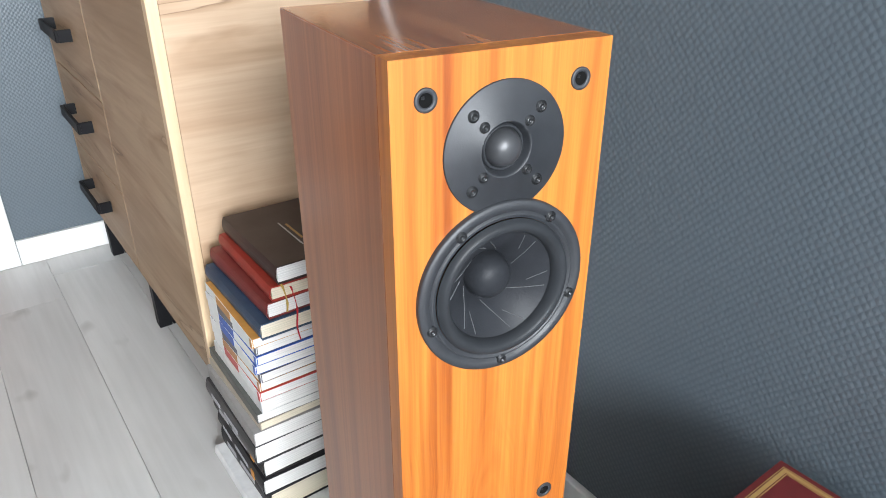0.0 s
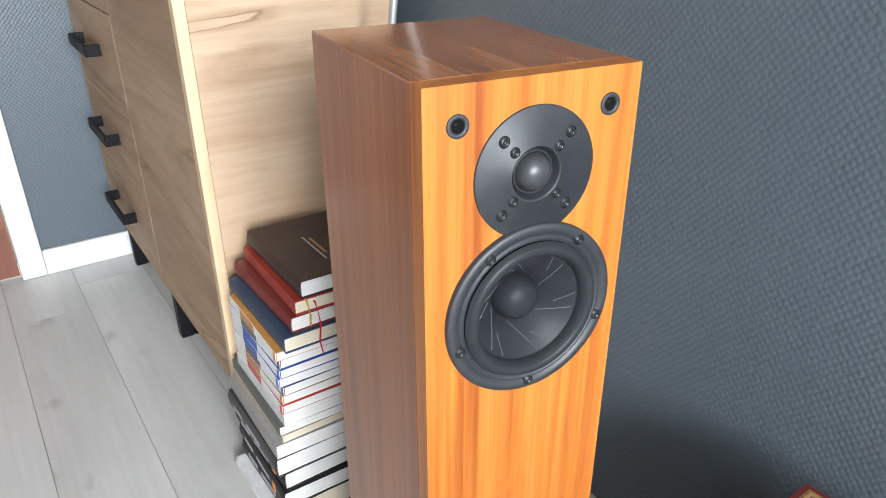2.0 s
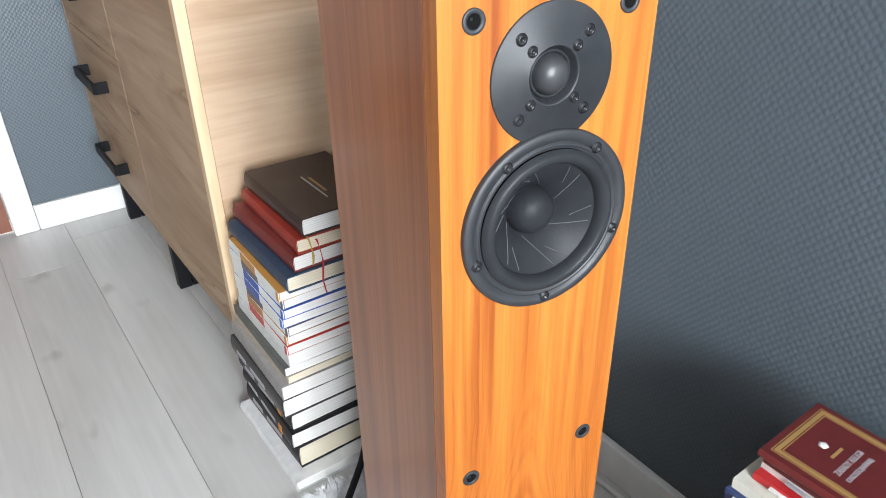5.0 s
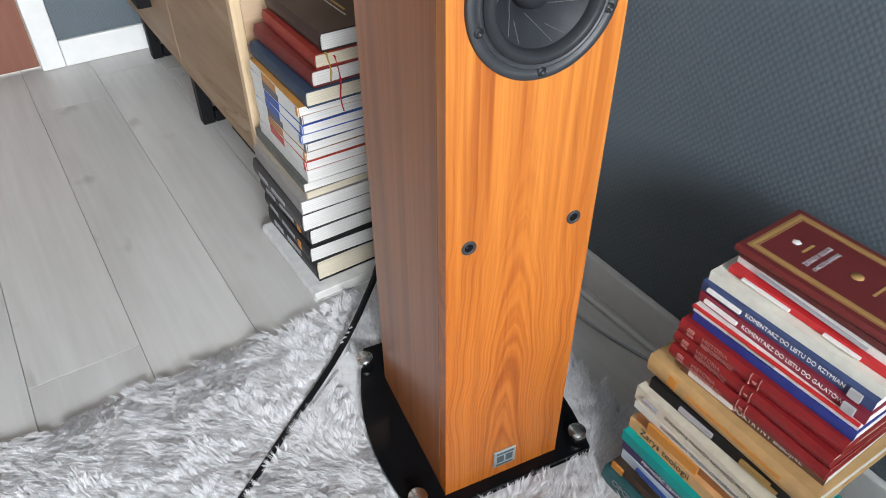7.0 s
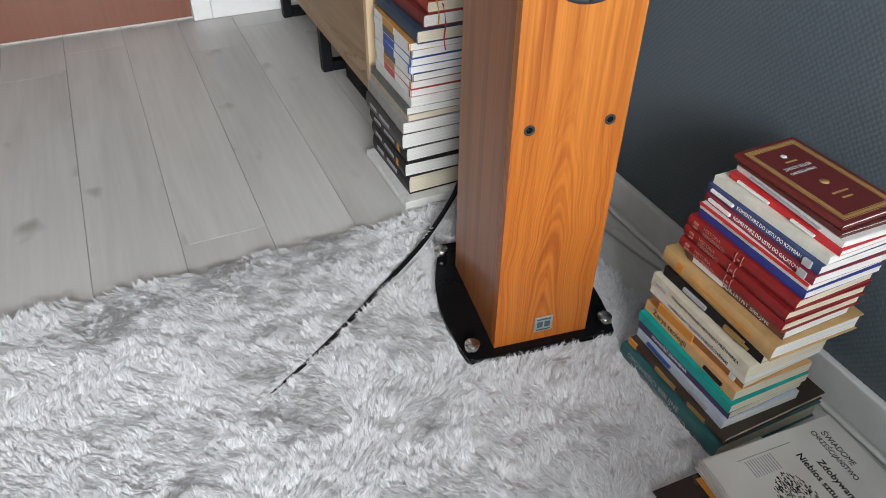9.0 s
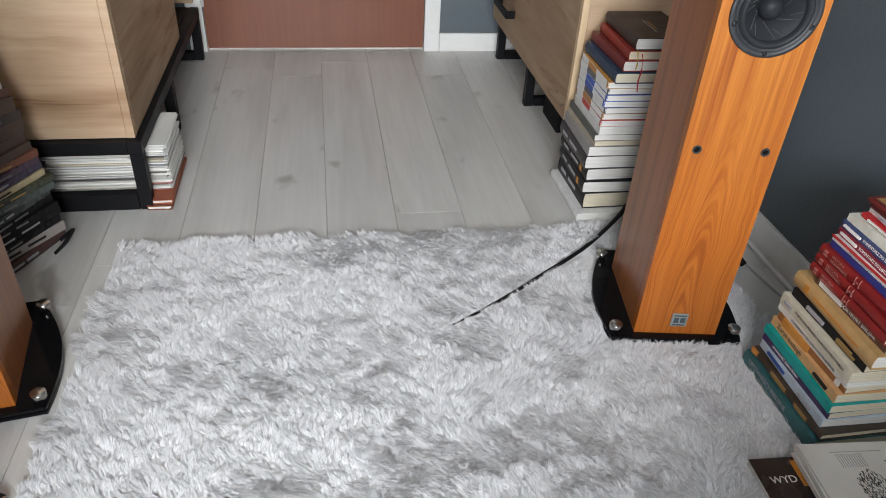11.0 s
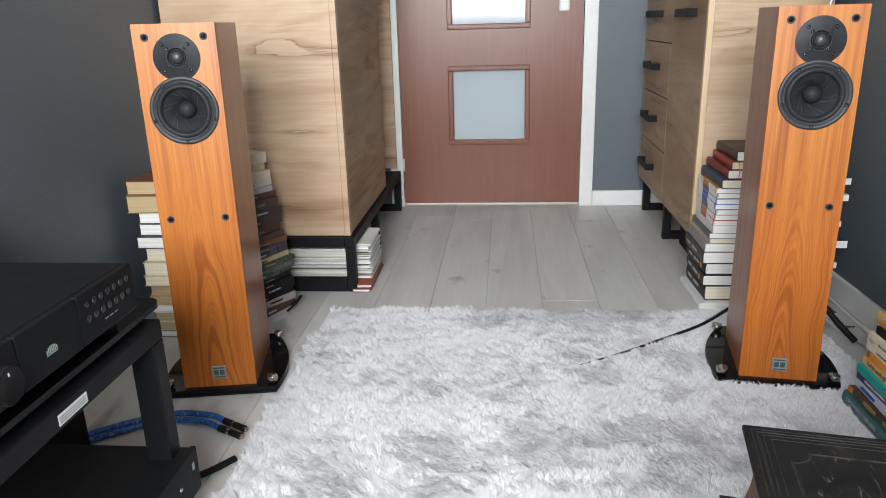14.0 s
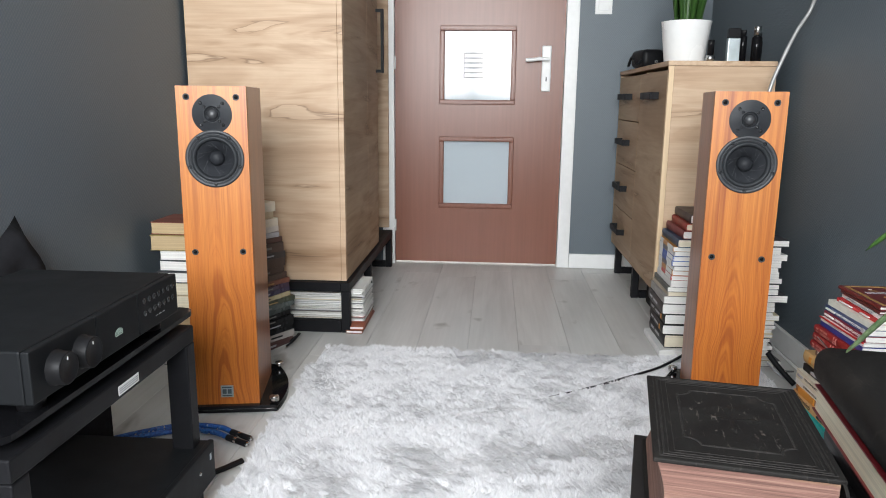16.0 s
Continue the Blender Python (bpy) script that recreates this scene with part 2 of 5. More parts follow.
def fur(name):
    m, nt, b = material(name, (0.7, 0.7, 0.71), 0.75)
    g = nt.nodes.new("ShaderNodeNewGeometry")
    broad = noisy(nt, coords(nt), 3.0, 3)
    c = ramp(nt, g.outputs["Random Per Island"], [(0.0, (0.62, 0.612, 0.625)), (0.5, (0.79, 0.782, 0.79)), (1.0, (0.89, 0.883, 0.89))])
    c = mixed(nt, 1.0, c, ramp(nt, broad, [(0.3, (0.96, 0.96, 0.965)), (0.7, (1, 1, 1))]), "MULTIPLY")
    lock = noisy(nt, coords(nt), 120, 2)
    c = mixed(nt, 1.0, c, ramp(nt, lock, [(0.34, (0.90, 0.90, 0.91)), (0.55, (1.02, 1.02, 1.02))]), "MULTIPLY")
    nt.links.new(c, b.inputs["Base Color"])
    b.inputs["Sheen Weight"].default_value = 0.5
    return m


M["door"] = door_brown("brown_door_laminate")
M["page"] = pages("white_pages", (0.8, 0.79, 0.76))
M["page_cream"] = pages("cream_pages", (0.74, 0.67, 0.52))
M["page_tan"] = pages("tan_pages", (0.47, 0.35, 0.2))
M["fur"] = fur("grey_white_fur")
M["case_edge"] = pages("dark_case_edges", (0.035, 0.034, 0.034))
COVERS = {}


def cover(colour, rough=0.42):
    key = (colour, rough)
    if key not in COVERS:
        COVERS[key] = plain("book_cloth", colour, rough, vary=0.1, scale=45, bump=0.05)
    return COVERS[key]


# ---- building helpers ----
def part(name, bm, mat, parent=None, label="", smooth=False):
    me = bpy.data.meshes.new(name)
    if smooth:
        for f in bm.faces:
            f.smooth = True
    bm.to_mesh(me)
    bm.free()
    me.materials.append(mat)
    ob = new(name, me)
    ob.parent = parent
    if label:
        ob["label"] = label
    return ob


def empty(name, m, label, category, group="", kind=""):
    ob = new(name)
    ob.matrix_world = m
    return tagged(ob, label, category, group, kind)


def box(x0, x1, y0, y1, z0, z1, bevel=0.0, segs=1, bm=None):
    out = bm or bmesh.new()
    b = bmesh.new() if bm else out
    bmesh.ops.create_cube(b, size=1.0)
    for v in b.verts:
        v.co = ((x0 + x1) / 2 + v.co.x * (x1 - x0), (y0 + y1) / 2 + v.co.y * (y1 - y0), (z0 + z1) / 2 + v.co.z * (z1 - z0))
    if bevel:
        bmesh.ops.bevel(b, geom=b.edges[:], offset=bevel, segments=segs, affect="EDGES", profile=0.5)
    if bm:
        merge(out, b)
    return out


def merge(bm, other, m=None):
    me = bpy.data.meshes.new("tmp")
    if m is not None:
        other.transform(m)
    other.to_mesh(me)
    other.free()
    bm.from_mesh(me)
    bpy.data.meshes.remove(me)
    return bm


def lathe(profile, steps=48, bm=None, m=None, close=False):
    """Turns (radius, height) pairs round the local z axis."""
    b = bmesh.new()
    rings = []
    for r, h in profile:
        if r < 1e-6:
            rings.append([b.verts.new((0, 0, h))])
        else:
            rings.append([b.verts.new((r * math.cos(2 * math.pi * k / steps), r * math.sin(2 * math.pi * k / steps), h)) for k in range(steps)])
    for a, c in zip(rings, rings[1:]):
        for k in range(steps):
            j = (k + 1) % steps
            if len(a) == 1 and len(c) > 1:
                b.faces.new((a[0], c[j], c[k]))
            elif len(c) == 1 and len(a) > 1:
                b.faces.new((a[k], a[j], c[0]))
            elif len(a) > 1:
                b.faces.new((a[k], a[j], c[j], c[k]))
    bmesh.ops.recalc_face_normals(b, faces=b.faces[:])
    for f in b.faces:
        f.smooth = True
    if m is not None:
        b.transform(m)
    if bm is None:
        return b
    return merge(bm, b)


def tube(points, radius, sides=10, flat=1.0):
    """A round or flattened cable through points, smoothed."""
    pts = [Vector(p) for p in points]
    fine = []
    for i in range(len(pts) - 1):
        p0, p1, p2, p3 = pts[max(i - 1, 0)], pts[i], pts[i + 1], pts[min(i + 2, len(pts) - 1)]
        for k in range(8):
            t = k / 8
            fine.append(0.5 * ((2 * p1) + (p2 - p0) * t + (2 * p0 - 5 * p1 + 4 * p2 - p3) * t * t + (3 * p1 - p0 - 3 * p2 + p3) * t ** 3))
    fine.append(pts[-1])
    b = bmesh.new()
    rings = []
    for i, p in enumerate(fine):
        d = (fine[min(i + 1, len(fine) - 1)] - fine[max(i - 1, 0)]).normalized()
        side = d.cross(Vector((0, 0, 1)))
        side = side.normalized() if side.length > 1e-4 else Vector((1, 0, 0))
        up = side.cross(d)
        r = radius(i / (len(fine) - 1)) if callable(radius) else radius
        rings.append([b.verts.new(p + side * r * math.cos(a) + up * r * flat * math.sin(a)) for a in [2 * math.pi * k / sides for k in range(sides)]])
    for a, c in zip(rings, rings[1:]):
        for k in range(sides):
            b.faces.new((a[k], a[(k + 1) % sides], c[(k + 1) % sides], c[k]))
    b.faces.new(rings[0][::-1]), b.faces.new(rings[-1])
    for f in b.faces:
        f.smooth = True
    return b


def lettering(text, size, m, mat, parent, name="lettering", squeeze=1.0, bold=0.0):
    cu = bpy.data.curves.new("text", "FONT")
    cu.body, cu.size, cu.align_x, cu.align_y, cu.extrude, cu.offset = text, size, "LEFT", "CENTER", 0.0002, bold
    tmp = bpy.data.objects.new("text", cu)
    scene.collection.objects.link(tmp)
    bpy.context.view_layer.update()
    me = bpy.data.meshes.new_from_object(tmp.evaluated_get(bpy.context.evaluated_depsgraph_get()))
    bpy.data.objects.remove(tmp)
    me.transform(m @ Matrix.Diagonal((squeeze, 1, 1, 1)))
    me.materials.clear()
    me.materials.append(mat)
    ob = new(name, me)
    ob.parent = parent
    return ob


# ---- the room ----
def wall(name, bm, mat, label):
    ob = part(name, bm, mat)
    return tagged(ob, label, "wall", kind="structure")


T = 0.12
wall("wall_east", box(RIGHT, RIGHT + T, NEAR, FAR, 0, HIGH), M["wall_side"], "grey-blue textured wallpaper wall beside the loudspeaker")
wall("wall_west", box(LEFT - T, LEFT, NEAR, FAR, 0, HIGH), M["wall_side"], "grey-blue textured wallpaper wall beside the wardrobe")
DX0, DX1, DTOP = -0.683, 0.163, 2.05
b = box(LEFT - T, DX0 - 0.03, FAR, FAR + T, 0, HIGH)
box(DX1 + 0.03, RIGHT + T, FAR, FAR + T, 0, HIGH, bm=b)
box(DX0 - 0.03, DX1 + 0.03, FAR, FAR + T, DTOP + 0.03, HIGH, bm=b)
wall("wall_north", b, M["wall_end"], "grey-blue papered end wall with the doorway")
b = box(LEFT - T, WIN[0], NEAR - T, NEAR, 0, HIGH)
box(WIN[1], RIGHT + T, NEAR - T, NEAR, 0, HIGH, bm=b)
box(WIN[0], WIN[1], NEAR - T, NEAR, 0, WIN[2], bm=b)
box(WIN[0], WIN[1], NEAR - T, NEAR, WIN[3], HIGH, bm=b)
wall("wall_south", b, M["wall_end"], "grey-blue papered wall with the window")
tagged(part("ceiling", box(LEFT - T, RIGHT + T, NEAR - T, FAR + 1.6, HIGH, HIGH + 0.1), M["ceiling"]), "plain white ceiling, greyed to bounce less light", "ceiling", kind="structure")
b = box(-1.0, -0.9, FAR + T, FAR + 1.5, 0, HIGH)
box(0.6, 0.7, FAR + T, FAR + 1.5, 0, HIGH, bm=b)
box(-1.0, 0.7, FAR + 1.5, FAR + 1.6, 0, HIGH, bm=b)
wall("hall_wall", b, M["ceiling"], "plain wall of the hall behind the door, in the ceiling's greyed paint")

floor = tagged(part("floor", box(LEFT - T, RIGHT + T, NEAR - T, FAR + 1.6, -0.05, -0.006), M["dark_gap"]), "light grey oak laminate floor", "floor", kind="structure")


def skirting(name, x0, x1, y0, y1, along):
    bm = box(x0, x1, y0, y1, 0.001, 0.076, 0.003, 2)
    return tagged(part(name, bm, M["white"]), "white painted skirting board", "skirting board", kind="structure")


skirting("baseboard_east", RIGHT - 0.014, RIGHT, NEAR, FAR, 1)
skirting("baseboard_west", LEFT, LEFT + 0.014, NEAR, FAR, 1)
skirting("baseboard_north", 0.226, RIGHT - 0.015, FAR - 0.014, FAR, 0)

# window frame
win = empty("window_1", Matrix(), "white window with one upright bar", "window", kind="structure")
for nm, a in (("window_frame", (WIN[0], WIN[1], NEAR - 0.05, NEAR + 0.005, WIN[2], WIN[2] + 0.06)), ("window_frame", (WIN[0], WIN[1], NEAR - 0.05, NEAR + 0.005, WIN[3] - 0.06, WIN[3])),
              ("window_frame", (WIN[0], WIN[0] + 0.06, NEAR - 0.05, NEAR + 0.005, WIN[2] + 0.06, WIN[3] - 0.06)), ("window_frame", (WIN[1] - 0.06, WIN[1], NEAR - 0.05, NEAR + 0.005, WIN[2] + 0.06, WIN[3] - 0.06)),
              ("mullion", (-0.48, -0.40, NEAR - 0.05, NEAR + 0.005, WIN[2] + 0.06, WIN[3] - 0.06)), ("window_sill", (WIN[0] - 0.05, WIN[1] + 0.05, NEAR + 0.006, NEAR + 0.2, WIN[2] - 0.04, WIN[2] - 0.005))):
    part(nm, box(*a, 0.004), M["white"], win)


# door with its casing
def pane_material(name):
    m, nt, b = material(name, (0.62, 0.68, 0.72), 0.09)
    tr = node(nt, "ShaderNodeBsdfTranslucent")
    tr.inputs[0].default_value = (0.72, 0.8, 0.86, 1)
    mx = nt.nodes.new("ShaderNodeMixShader")
    mx.inputs[0].default_value = 0.35
    nt.links.new(b.outputs[0], mx.inputs[1])
    nt.links.new(tr.outputs[0], mx.inputs[2])
    nt.links.new(mx.outputs[0], nt.nodes["Material Output"].inputs[0])
    b.inputs["IOR"].default_value = 1.6
    return m


M["pane"] = pane_material("frosted_glass")
door = empty("door_1", Matrix.Translation((0, FAR, 0)), "brown panel door with two frosted panes, shut", "door", kind="structure")
PANES = ((-0.431, -0.100, 0.328, 0.646), (-0.431, -0.100, 0.853, 1.186), (-0.431, -0.100, 1.39, 1.71))
y0, y1 = -0.012, 0.03
b = box(DX0 + 0.004, PANES[0][0], y0, y1, 0.019, 2.04)
box(PANES[0][1], DX1 - 0.004, y0, y1, 0.019, 2.04, bm=b)
zs = [0.019] + [z for p in PANES for z in p[2:]] + [2.04]
for za, zb in zip(zs[0::2], zs[1::2]):
    box(PANES[0][0], PANES[0][1], y0, y1, za, zb, bm=b)
leaf = part("door_leaf", b, M["door"], door)
for x0, x1, z0, z1 in PANES:
    pane = part("pane", box(x0 - 0.004, x1 + 0.004, 0.006, 0.011, z0 - 0.004, z1 + 0.004), M["pane"], door, "frosted glass pane")
    for a in ((x0 - 0.024, x1 + 0.024, z0 - 0.024, z0), (x0 - 0.024, x1 + 0.024, z1, z1 + 0.024), (x0 - 0.024, x0, z0, z1), (x1, x1 + 0.024, z0, z1)):
        bm = box(a[0] + 0.0005, a[1] - 0.0005, -0.021, -0.0125, a[2] + 0.0005, a[3] - 0.0005, 0.0035, 2)
        box(a[0] + 0.007, a[1] - 0.007, -0.024, -0.0205, a[2] + 0.007, a[3] - 0.007, 0.0012, bm=bm)
        part("glazing_bead", bm, M["door"], pane)
# thin grey bars laid on the middle pane
mk = plain("pane_mark", (0.3, 0.32, 0.34), 0.6)
for a in [(-0.337, -0.331, 0.958, 1.086)] + [(-0.331, -0.238, 0.958 + 0.0235 * k, 0.966 + 0.0235 * k) for k in range(6)]:
    part("etched_bar", box(a[0], a[1], 0.0056, 0.0061, a[2], a[3]), mk, door.children[2], "faint grey bars on the frosted pane")
h = part("handle_plate", box(0.05, 0.095, -0.021, -0.0125, 0.897, 1.116, 0.006, 3), M["white"], door, "white metal handle plate")
bm = lathe([(0, 0.0), (0.011, 0.0), (0.011, 0.04), (0, 0.04)], 20, m=pose(0.073, -0.021, 1.05, 90))
merge(bm, tube([(0.075, -0.057, 1.05), (0.04, -0.06, 1.051), (0.0, -0.058, 1.047), (-0.03, -0.054, 1.045)], 0.0095))
part("lever", bm, M["white"], h)
part("keyhole", box(0.0705, 0.0755, -0.0225, -0.0205, 0.945, 0.966, 0.001), M["black"], h)
for z in (0.18, 1.0, 1.8):
    part("hinge", lathe([(0, 0), (0.006, 0), (0.006, 0.06), (0, 0.06)], 14, m=pose(DX0 + 0.004, -0.02, z)), M["white"], door)
case = empty("door_casing", Matrix(), "white painted door casing", "door frame", kind="structure")
for a in ((DX1, DX1 + 0.062, 0.002, DTOP + 0.06), (DX0 - 0.062, DX0, 0.002, DTOP + 0.06)):
    part("casing_board", box(a[0], a[1], FAR - 0.016, FAR + T, a[2], a[3], 0.003, 2), M["white"], case)
part("casing_board", box(DX0, DX1, FAR - 0.016, FAR + T, DTOP, DTOP + 0.06, 0.003, 2), M["white"], case)
part("threshold_strip", box(DX0 + 0.002, DX1 - 0.002, FAR + 0.035, FAR + 0.11, 0.0005, 0.005, 0.0015), M["white"], case)
sw = empty("light_switch", Matrix.Translation((0.338, FAR, 1.306)), "white square light switch on the wall", "light switch")
part("switch_frame", box(-0.041, 0.041, -0.009, 0, -0.041, 0.041, 0.003, 2), M["white"], sw)
part("rocker", box(-0.027, 0.027, -0.013, -0.0085, -0.027, 0.027, 0.003, 2), M["white"], sw)


# ---- loudspeakers ----
def stud(parent, x, y, z):
    bm = lathe([(0, 0.004), (0.0055, 0.004), (0.0055, 0.009), (0.0125, 0.009), (0.0135, 0.0105), (0.0135, 0.0215), (0.0125, 0.023), (0, 0.023)], 28, m=Matrix.Translation((x, y, z)))
    return part("spike_knob", bm, M["chrome"], parent, "turned steel spike knob")


def screw(parent, x, y, z, r=0.0042):
    m = pose(x, y, z, 90)
    bm = lathe([(r * 1.25, -0.001), (r * 1.25, 0.0004), (r, 0.0004), (r * 0.95, 0.0018), (r * 0.45, 0.002), (r * 0.4, 0.0006), (0, 0.0006)], 20, m=m)
    return part("screw", bm, M["screw"], parent, "black socket screw")


def pierced(x0, x1, y0, y1, z0, z1, holes):
    """A board with round holes right through it."""
    bm = bmesh.new()
    rims = [[(x0, z0), (x1, z0), (x1, z1), (x0, z1)]] + [[(cx + r * math.cos(2 * math.pi * k / 64), cz + r * math.sin(2 * math.pi * k / 64)) for k in range(64)] for cx, cz, r in holes]
    edges = []
    for rim in rims:
        vs = [bm.verts.new((x, y0, z)) for x, z in rim]
        edges += [bm.edges.new((vs[k], vs[(k + 1) % len(vs)])) for k in range(len(vs))]
    bmesh.ops.triangle_fill(bm, edges=edges, use_beauty=True, use_dissolve=False, normal=(0, -1, 0))
    out = bmesh.ops.extrude_face_region(bm, geom=bm.faces[:])
    bmesh.ops.translate(bm, verts=[v for v in out["geom"] if isinstance(v, bmesh.types.BMVert)], vec=(0, y1 - y0, 0))
    bmesh.ops.recalc_face_normals(bm, faces=bm.faces[:])
    return bm


def loudspeaker(m, s, label):
    sp = empty("floorstanding_loudspeaker", m, label, "loudspeaker", "pair of loudspeakers")
    w, d, z0, z1 = 0.0870 * s, 0.212 * s, 0.021, 0.8775
    # cabinet: sides, top and front are separate veneered boards
    part("side_panel", box(-w, -w + 0.018, 0.0006, d, z0, z1 - 0.0006, 0.0006), M["veneer_side"], sp)
    part("side_panel", box(w - 0.018, w, 0.0006, d, z0, z1 - 0.0006, 0.0006), M["veneer_side"], sp)
    part("top_panel", box(-w + 0.0003, w - 0.0003, 0.0008, d, z1 - 0.018, z1, 0.0006), M["veneer_top"], sp)
    part("back_panel", box(-w + 0.018, w - 0.018, d - 0.02, d - 0.001, z0, z1 - 0.018), M["veneer_side"], sp)
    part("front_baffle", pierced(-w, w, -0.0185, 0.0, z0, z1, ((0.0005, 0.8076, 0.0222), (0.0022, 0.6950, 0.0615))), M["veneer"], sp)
    for x in (-0.0615 * s, 0.0615 * s):
        for z in (0.85, 0.4505):
            bm = lathe([(0.0084, -0.001), (0.0084, 0.0008), (0.0078, 0.0014), (0.0054, 0.0012), (0.0049, 0.0004), (0.0049, -0.0005)], 28, m=pose(x, -0.0185, z, 90))
            g = part("grille_socket", bm, M["plate"], sp, "black plastic grille socket with a dark disc for its shaded hole")
            # flat near-black disc paints the hole's unlit depth
            part("socket_hole", lathe([(0.0050, 0.0002), (0.0030, 0.0001), (0, 0.0001)], 20, m=pose(x, -0.0185, z, 90)), M["pit"], g)
            # small metal fleck added for the glint inside the hole
            bm = box(x - 0.0030, x - 0.0008, -0.0191, -0.0187, z + 0.0006, z + 0.0028, 0.0003)
            part("spring_tab", bm, M["screw"], g)
    # tweeter
    y = -0.0185
    tz, wz = 0.8076, 0.6950
    tm, wm = pose(0.0005, y, tz, 90), pose(0.0022, y, wz, 90)
    tw = part("tweeter", lathe([(0.0496, -0.001), (0.0496, 0.0012), (0.0490, 0.0018), (0.0216, 0.0018), (0.0212, 0.0026), (0.0204, 0.0026), (0.0196, 0.0008), (0.0176, -0.0046), (0.0172, -0.0062)], 72, m=tm), M["plate"], sp, "matt black tweeter plate")
    part("surround", lathe([(0.0176, -0.0064), (0.0168, -0.0022), (0.0160, -0.0016), (0.0150, -0.0022), (0.0144, -0.0052)], 48, m=tm), M["rubber"], tw)
    part("dome", lathe([(0.0146, -0.0054), (0.0142, -0.0022), (0.0131, 0.0012), (0.0112, 0.0042), (0.0083, 0.0066), (0.0045, 0.0080), (0, 0.0085)], 48, m=tm), M["dome"], tw, "black silk dome")
    for k in range(4):
        a = radians(45 + 90 * k)
        screw(tw, 0.0005 + 0.0385 * math.cos(a), y - 0.0018, tz + 0.0385 * math.sin(a), 0.0036)
        screw(tw, 0.0005 + 0.0258 * math.cos(a), y - 0.0018, tz + 0.0258 * math.sin(a), 0.0033)
    # woofer
    wf = part("woofer", lathe([(0.0735, -0.001), (0.0735, 0.0034), (0.0724, 0.0048), (0.0650, 0.0052), (0.0643, 0.0022), (0.0635, 0.0022), (0.0629, 0.0047), (0.0612, 0.0049), (0.0604, 0.0028), (0.0588, 0.0028)], 96, m=wm), M["plate"], sp, "black cast woofer frame")
    part("surround", lathe([(0.0588, 0.0046), (0.0565, 0.0080), (0.0530, 0.0096), (0.0495, 0.0082), (0.0468, 0.0030), (0.0462, -0.0004)], 96, m=wm), M["rubber"], wf, "black rubber half-roll surround")
    part("cone", lathe([(0.0466, -0.0004), (0.0400, -0.0045), (0.0320, -0.0105), (0.0250, -0.0175), (0.0190, -0.0255)], 96, m=wm), M["cone"], wf, "dark coated paper cone with glued slits")
    part("dust_cap", lathe([(0.0199, -0.0246), (0.0192, -0.0190), (0.0168, -0.0128), (0.0128, -0.0084), (0.0068, -0.0060), (0, -0.0052)], 48, m=wm), M["cone"], wf)

    def seam(r0, a0, r1, a1):
        bm = bmesh.new()
        rows = []
        for k in range(7):
            t = k / 6
            px, pz = r0 * math.cos(a0) * (1 - t) + r1 * math.cos(a1) * t, r0 * math.sin(a0) * (1 - t) + r1 * math.sin(a1) * t
            r = math.hypot(px, pz)
            h = np.interp(r, [0.019, 0.025, 0.032, 0.040, 0.0466], [-0.0255, -0.0175, -0.0105, -0.0045, -0.0004])
            tx, tz2 = -(r1 * math.sin(a1) - r0 * math.sin(a0)), r1 * math.cos(a1) - r0 * math.cos(a0)
            n = math.hypot(tx, tz2)
            o = 0.00042
            rows.append([bm.verts.new((0.0022 + px + e * tx / n, y - h - lift, wz + pz + e * tz2 / n)) for e, lift in ((-o, 0.0001), (0, 0.0007), (o, 0.0001))])
        for p, q in zip(rows, rows[1:]):
            bm.faces.new((p[0], p[1], q[1], q[0])), bm.faces.new((p[1], p[2], q[2], q[1]))
        return bm

    for k in range(6):
        a = radians(60 * k + 12)
        part("slit", seam(0.0225, a, 0.0440, a + radians(33)), M["glue"], wf)
        part("slit", seam(0.0315, a + radians(34), 0.0445, a + radians(50)), M["glue"], wf)
    for k in range(5):
        a = radians(-90 + 72 * k)
        screw(wf, 0.0022 + 0.0658 * math.cos(a), y - 0.0048, wz + 0.0658 * math.sin(a), 0.0036)
    bm = box(0.0, 0.034, -0.0215, -0.0186, 0.042, 0.076, 0.0008)
    bm.transform(Matrix.Translation((-0.016, 0, 0)))
    bd = part("badge", bm, M["badge"], sp, "small square silver badge")
    for x0, x1, za, zb in ((-0.012, 0.014, 0.0455, 0.0485), (-0.012, 0.014, 0.0695, 0.0725), (-0.011, -0.0005, 0.0525, 0.0655), (0.0025, 0.013, 0.0525, 0.0655)):
        part("badge_mark", box(x0, x1, -0.0219, -0.0214, za, zb), M["badge_ink"], bd)
    # plinth: two acrylic layers with a pale line between, bowed sides
    def bowed(z0, z1, grow):
        bm = bmesh.new()
        hw, back = 0.137 * s + grow, 0.285 * s + grow
        rim = [(-hw, -0.036 - grow), (hw, -0.036 - grow)]
        rim += [(hw + 0.022 * math.sin(math.pi * k / 12) * s - 0.040 * (k / 12) ** 2, -0.036 + (back + 0.036) * k / 12) for k in range(1, 13)]
        rim += [(-x, yy) for x, yy in rim[::-1][:12]]
        lo, hi = [bm.verts.new((x, yy, z0)) for x, yy in rim], [bm.verts.new((x, yy, z1)) for x, yy in rim]
        bm.faces.new(lo[::-1]), bm.faces.new(hi)
        for k in range(len(rim)):
            j = (k + 1) % len(rim)
            bm.faces.new((lo[k], lo[j], hi[j], hi[k]))
        bmesh.ops.bevel(bm, geom=[e for e in bm.edges if abs(e.verts[0].co.z - e.verts[1].co.z) < 1e-6], offset=0.0012, segments=2, affect="EDGES")
        return bm

    pl = part("plinth", bowed(0.0025, 0.0105, 0.0), M["black_gloss"], sp, "glossy black acrylic plinth with bowed sides")
